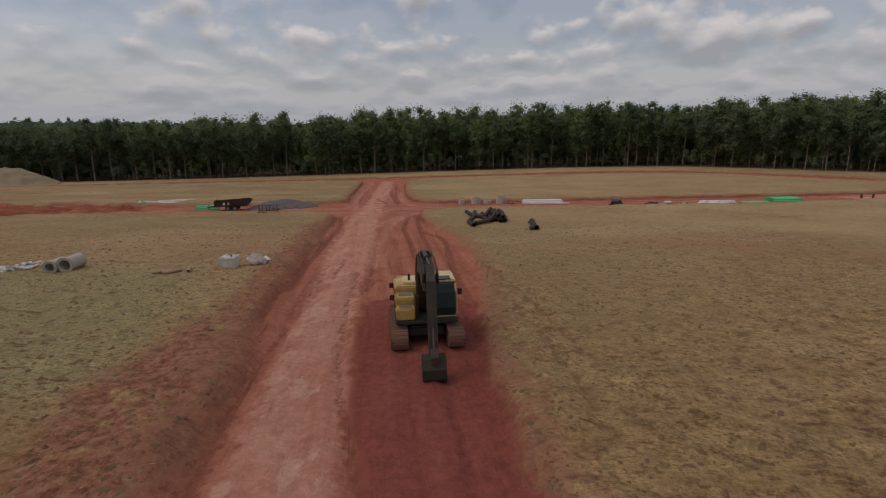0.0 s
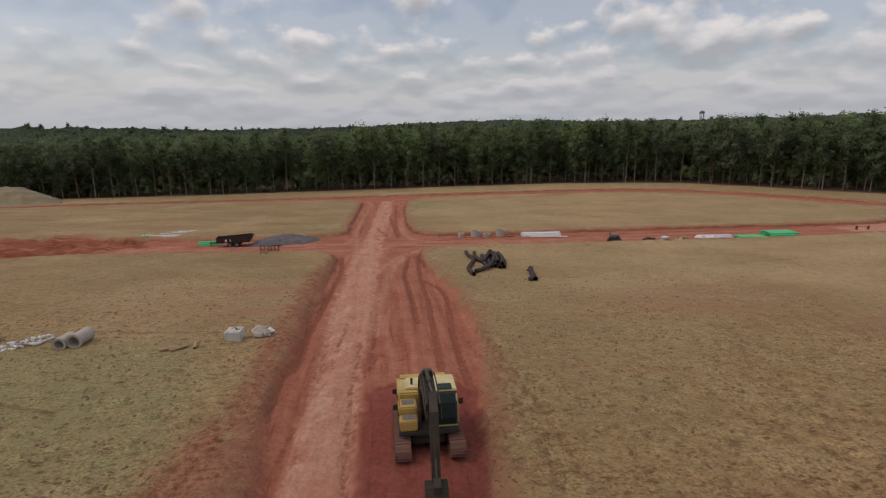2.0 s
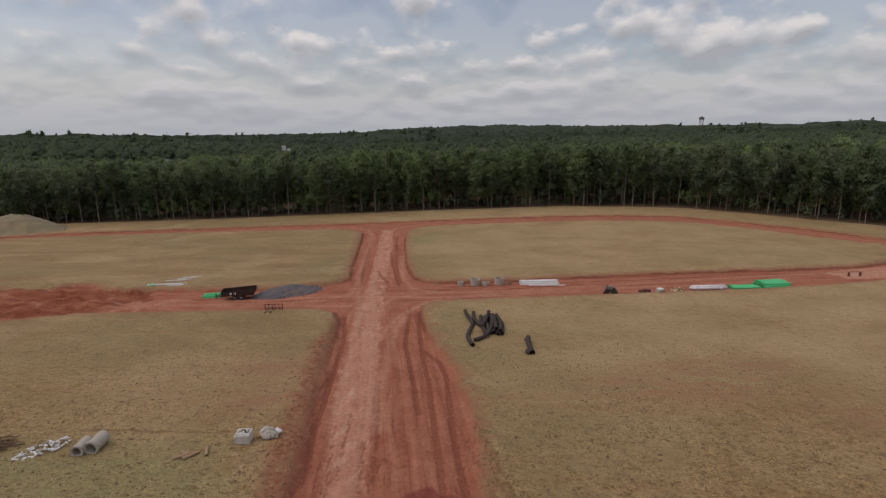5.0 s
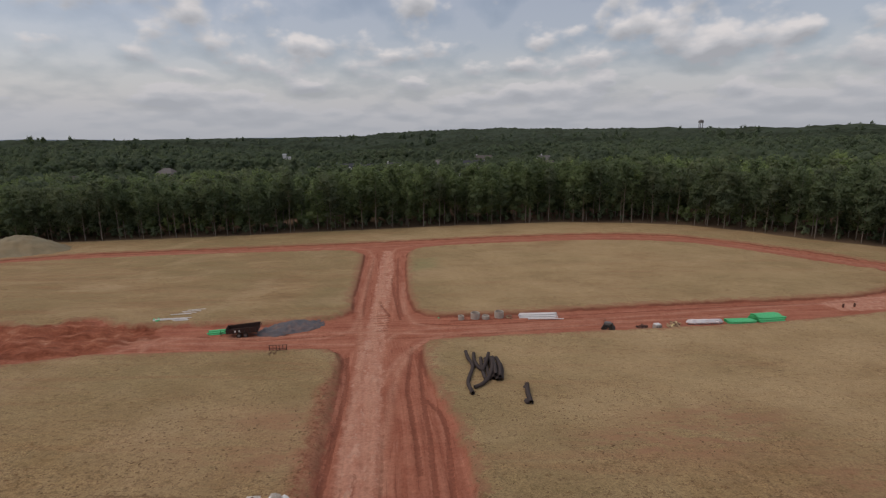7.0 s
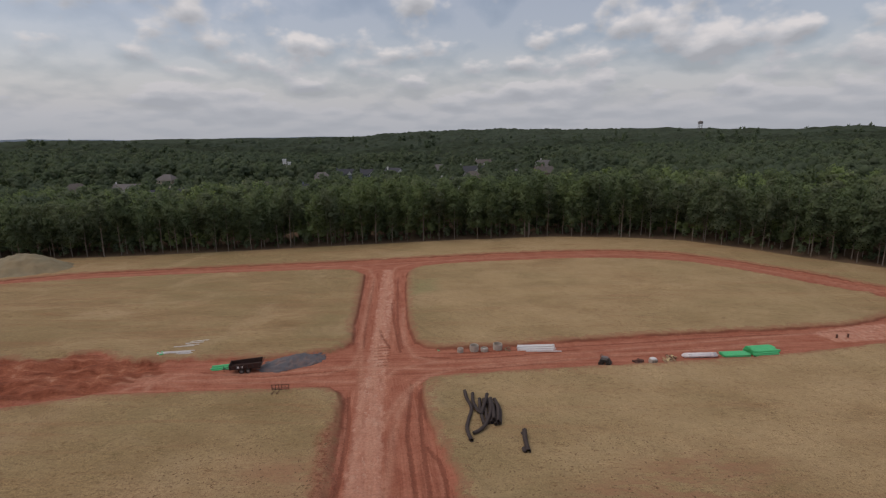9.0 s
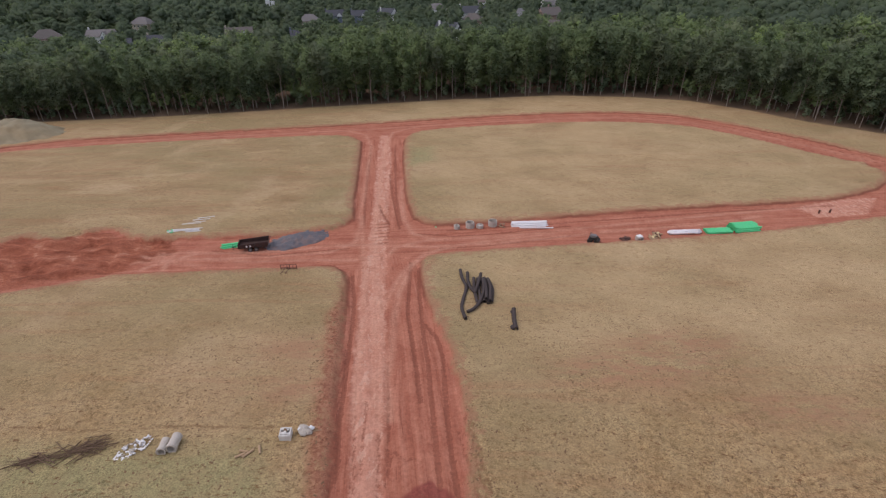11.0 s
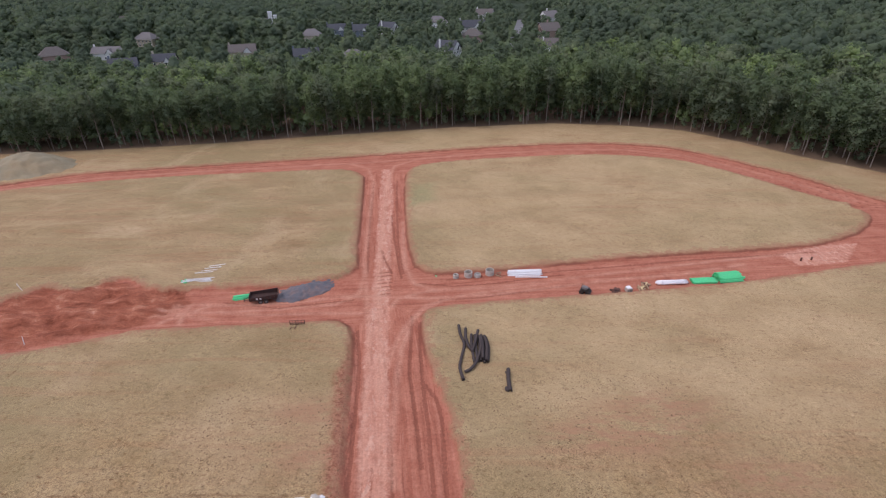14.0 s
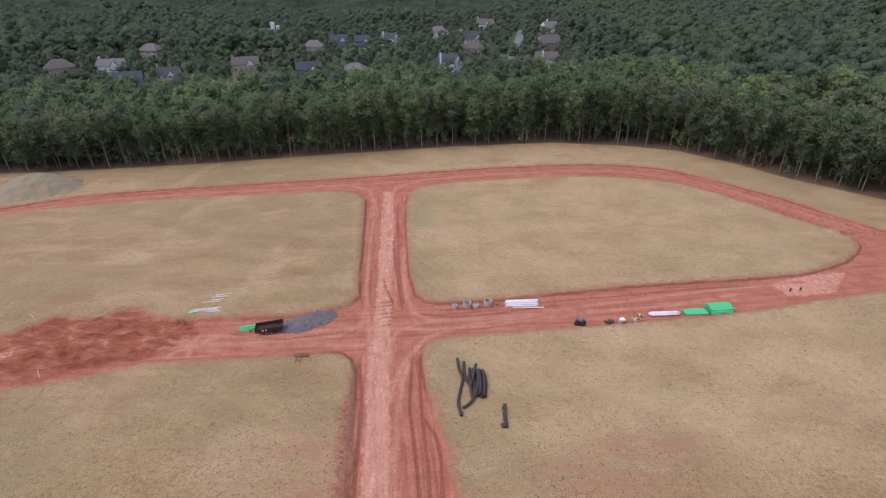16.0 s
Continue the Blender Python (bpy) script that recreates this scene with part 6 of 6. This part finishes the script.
part("body", box(bmesh.new(), (1.0, 0.95, 0.72), (0, 0, 0.36), bevel=0.06), CONCRETE, root)
part("lid", box(bmesh.new(), (0.86, 0.8, 0.12), (0, 0.02, 0.80), bevel=0.05), WHITE, root, "white lid")
for sx in (-0.3, 0.05, 0.3):
    part("slat", box(bmesh.new(), (0.12, 0.03, 0.6), (sx, -0.49, 0.34), bevel=0.008), GREY, root)
for x, y in ((65.2, 83.6), (67.3, 83.9)):
    root = thing("steel_pot", on_ground(x, y), "small rusty steel pot standing on the clay road", "steel pot", "rusty pots")
    part("drum", rod(bmesh.new(), (0, 0, 0), (0, 0, 0.6), 0.16, 12), RUST, root)
    part("lid", rod(bmesh.new(), (0, 0, 0.59), (0, 0, 0.63), 0.15, 12), RUST, root)


# ---- houses beyond the wood ----
def house(x, y, rz, w, d_, h, siding, roof, hip):
    words = ("white", "blue-grey", "beige", "pink brick")[siding], ("charcoal", "brown", "grey")[roof]
    root = thing("house", on_ground(x, y, rz, 0.3), f"{words[0]} house with a {words[1]} {'hipped' if hip else 'gabled'} roof among trees", "house", "houses of the estate")
    peak = h + 0.36 * min(w, d_) + 0.6
    bm = bmesh.new()
    box(bm, (w, d_, h + 0.3), (0, 0, h / 2 + 0.15))
    part("wall", bm, SIDING[siding], root)
    bm = bmesh.new()
    ox, oy = w / 2 + 0.5, d_ / 2 + 0.5
    along_x = w >= d_
    inset_ = (min(w, d_) * 0.45) if hip else 0.0
    base_ = [bm.verts.new(v) for v in ((-ox, -oy, h + 0.2), (ox, -oy, h + 0.2), (ox, oy, h + 0.2), (-ox, oy, h + 0.2))]
    a, b = ((bm.verts.new((-ox + inset_, 0, peak)), bm.verts.new((ox - inset_, 0, peak))) if along_x else (bm.verts.new((0, -oy + inset_, peak)), bm.verts.new((0, oy - inset_, peak))))
    if along_x:
        quads = ((base_[0], base_[1], b, a), (base_[2], base_[3], a, b), (base_[3], base_[0], a), (base_[1], base_[2], b))
    else:
        quads = ((base_[1], base_[2], b, a), (base_[3], base_[0], a, b), (base_[0], base_[1], a), (base_[2], base_[3], b))
    for q in quads[:2] if not hip else quads:
        bm.faces.new(q)
    bm.faces.new(base_[::-1])
    part("roof", bm, ROOFS[roof], root)
    if not hip:
        for s in (-1, 1):
            bm = bmesh.new()
            k = 0.93
            if along_x:
                q = [(s * w / 2, -d_ / 2 * k, h + 0.25), (s * w / 2, d_ / 2 * k, h + 0.25), (s * w / 2, 0, peak - 0.35)]
            else:
                q = [(-w / 2 * k, s * d_ / 2, h + 0.25), (w / 2 * k, s * d_ / 2, h + 0.25), (0, s * d_ / 2, peak - 0.35)]
            off = Vector((-s * 0.3, 0, 0)) if along_x else Vector((0, -s * 0.3, 0))
            f0 = [bm.verts.new(v) for v in q]
            f1 = [bm.verts.new(Vector(v) + off) for v in q]
            bm.faces.new(f0)
            bm.faces.new(f1[::-1])
            for i in range(3):
                bm.faces.new((f0[i], f0[(i + 1) % 3], f1[(i + 1) % 3], f1[i]))
            part("gable", bm, SIDING[siding], root)
        # a cross gable over the front
        gw = w * 0.32
        bm = bmesh.new()
        q = [(-gw / 2, 0, h - 0.4), (gw / 2, 0, h - 0.4), (0, 0, h + gw * 0.55)]
        f0 = [bm.verts.new((v[0] + w * 0.18, -d_ / 2 - 0.6, v[2])) for v in q]
        f1 = [bm.verts.new((v[0] + w * 0.18, 0, v[2])) for v in q]
        bm.faces.new(f0)
        bm.faces.new((f0[0], f0[1], f1[1], f1[0]))
        part("front_gable", bm, SIDING[0] if siding != 3 else SIDING[3], root)
        bm = bmesh.new()
        for s in (0, 1):
            e0, e1 = q[s], q[2]
            lo = Vector((e0[0] * 1.15 + w * 0.18, -d_ / 2 - 0.85, e0[2] + 0.02))
            hi = Vector((w * 0.18, -d_ / 2 - 0.85, e1[2] + 0.12))
            vv = [bm.verts.new(lo), bm.verts.new(hi), bm.verts.new((hi.x, 0, hi.z)), bm.verts.new((lo.x, 0, lo.z))]
            bm.faces.new(vv if s else vv[::-1])
        part("gable_roof", bm, ROOFS[roof], root)
        chim = part("chimney", box(bmesh.new(), (0.9, 0.9, peak + 1.2), (-w / 2 + 0.2, d_ * 0.18, (peak + 1.2) / 2)), SIDING[siding], root)
    for storey in range(2 if h > 5 else 1):
        zz = 1.6 + 2.75 * storey
        n = max(3, int(w / 3.2))
        for k in range(n):
            xx = (k - (n - 1) / 2) * w / n
            win = part("window", box(bmesh.new(), (1.25, 0.12, 1.5), (xx, -d_ / 2 - 0.02, zz)), TRIM, root)
            part("pane", box(bmesh.new(), (1.0, 0.12, 1.25), (xx, -d_ / 2 - 0.06, zz)), PANE, win)
        for s in (-1, 1):
            for yy in (-d_ * 0.22, d_ * 0.22):
                win = part("window", box(bmesh.new(), (0.12, 1.1, 1.5), (s * (w / 2 + 0.02), yy, zz)), TRIM, root)
                part("pane", box(bmesh.new(), (0.12, 0.85, 1.25), (s * (w / 2 + 0.06), yy, zz)), PANE, win)


for row in HOUSES:
    house(*row)
dormered = next(o for o in scene.objects if o.name == "house")
for k in (-1, 0, 1):   # three white dormers on the first house's dark roof
    dormer = part("dormer", box(bmesh.new(), (1.5, 2.2, 1.5), (3.0 * k, -3.4, 6.9), bevel=0.05), SIDING[0], dormered, "white dormer")
    part("pane", box(bmesh.new(), (0.8, 0.1, 0.9), (3.0 * k, -4.52, 6.95)), PANE, dormer)
    part("dormer_roof", box(bmesh.new(), (1.9, 2.6, 0.2), (3.0 * k, -3.3, 7.72), bevel=0.05), ROOFS[0], dormer)

# water tower on the skyline
root = thing("water_tower", on_ground(612, 1310), "grey water tower far off over the woods", "water tower")
part("tank", rod(bmesh.new(), (0, 0, 32), (0, 0, 37), 6, 20), GREY, root)
part("roof", rod(bmesh.new(), (0, 0, 37), (0, 0, 39.5), 6, 20, 1), GREY, root)
for a in range(5):
    part("leg", rod(bmesh.new(), (4.6 * math.cos(a * 1.257), 4.6 * math.sin(a * 1.257), 0), (4.6 * math.cos(a * 1.257), 4.6 * math.sin(a * 1.257), 33), 0.5, 8), GREY, root)

# white tower of the long building
tx, ty = -155, 494
root = thing("tower", on_ground(tx, ty, 10, 0.5), "white boxy tower rising over the trees", "tower")
part("shaft", box(bmesh.new(), (3.2, 3.2, 19), (0, 0, 9.5), bevel=0.15), SIDING[0], root)
part("parapet", box(bmesh.new(), (3.7, 3.7, 0.9), (0, 0, 19.2), bevel=0.2), TRIM, root)
part("annex", box(bmesh.new(), (2.8, 2.8, 16.5), (4.4, -1.2, 8.25), bevel=0.15), SIDING[0], root)
part("annex_parapet", box(bmesh.new(), (3.2, 3.2, 0.7), (4.4, -1.2, 16.6), bevel=0.15), TRIM, root)
bm = bmesh.new()
pts_ = [(44 + 38 * t, 375 + 250 * t) for t in np.linspace(0, 1, 14)]
left_ = [bm.verts.new((x - 3.6, y, site(x, y) + 0.25)) for x, y in pts_]
right_ = [bm.verts.new((x + 3.6, y, site(x, y) + 0.25)) for x, y in pts_]
for i in range(13):
    bm.faces.new((left_[i], right_[i], right_[i + 1], left_[i + 1]))
tagged(part("street", bm, ASPHALT), "grey asphalt street between the houses", "street", kind="structure")


def car(x, y, rz, paint):
    root = thing("car", on_ground(x, y, rz, -0.27), "pale parked car on the street", "car", "parked cars")
    part("body", box(bmesh.new(), (1.8, 4.4, 0.75), (0, 0, 0.65), bevel=0.15), paint, root)
    part("cabin", box(bmesh.new(), (1.6, 2.3, 0.6), (0, 0.2, 1.25), bevel=0.1, taper=(0.85, 0.75)), PANE, root)
    for sx in (-0.85, 0.85):
        for sy in (-1.35, 1.35):
            part("wheel", rod(bmesh.new(), (sx - 0.1, sy, 0.33), (sx + 0.1, sy, 0.33), 0.33, 14), BLACK, root)


car(50, 408, -8, TRIM)
car(55, 430, -8, GREY)


# ---- clods and straw clumps on the near lots ----
def litter_bits(name, n, seed, small, big, flat_, material, label, category, banks=False):
    """Small lumps strewn over the lots beside the haul road."""
    rng = np.random.default_rng(seed)
    vs, fs = [], []
    xs = np.concatenate([rng.uniform(0.5, 30, n // 2), rng.uniform(-32, -6, n - n // 2)])
    ys = 6 + 46 * rng.random(n) ** 1.5
    if banks:
        xs = rng.uniform(-16, 5, n)
    z, d, *_ = survey(xs, ys)
    if banks:
        near_edge = 0.55 * np.exp(-((d + 0.25) / 0.5) ** 2) + 0.32 * sstep(inside_distance(xs, ys, BARE), -0.5, 0.6) + 0.06 * sstep(inside_distance(xs, ys, DAMP), -0.5, 0.8)
        keep = rng.random(n) < near_edge
        xs, ys, z, d = xs[keep], ys[keep], z[keep], -1.0 - 0 * d[keep]
    base_ = np.array([(1, 0, 0), (0.3, 0.9, 0), (-0.8, 0.5, 0), (-0.7, -0.7, 0), (0.4, -0.9, 0), (0.1, 0.05, 0.8)])
    tri_ = [(0, 1, 5), (1, 2, 5), (2, 3, 5), (3, 4, 5), (4, 0, 5)]
    for x, y, zz, dd in zip(xs, ys, z, d):
        if dd > -0.3:
            continue
        s = small + (big - small) * rng.random() ** 3
        a = rng.uniform(0, 6.28)
        k = base_ * [s * rng.uniform(0.9, 2.4), s, s * flat_ * rng.uniform(0.5, 1.1)] * rng.uniform(0.7, 1.3, (6, 1))
        c, sn = math.cos(a), math.sin(a)
        b = len(vs)
        vs += [(x + q[0] * c - q[1] * sn, y + q[0] * sn + q[1] * c, zz + q[2] - 0.012) for q in k]
        fs += [tuple(b + i for i in t) for t in tri_]
    me = bpy.data.meshes.new(name)
    me.from_pydata(vs, [], fs)
    tagged(mesh_part(name, me, material), label, category, kind="stuff")


litter_bits("soil_clods", 20000, 17, 0.02, 0.115, 1.0, CLOD, "scattered brown soil clods on the lots", "soil clods")
litter_bits("straw_tufts", 12000, 18, 0.015, 0.05, 0.7, STRAW, "loose pale straw tufts over the lots", "straw")
litter_bits("clay_clods", 40000, 19, 0.012, 0.075, 0.75, REDCLOD, "dark red clay clods along the road's banks", "clay clods", True)
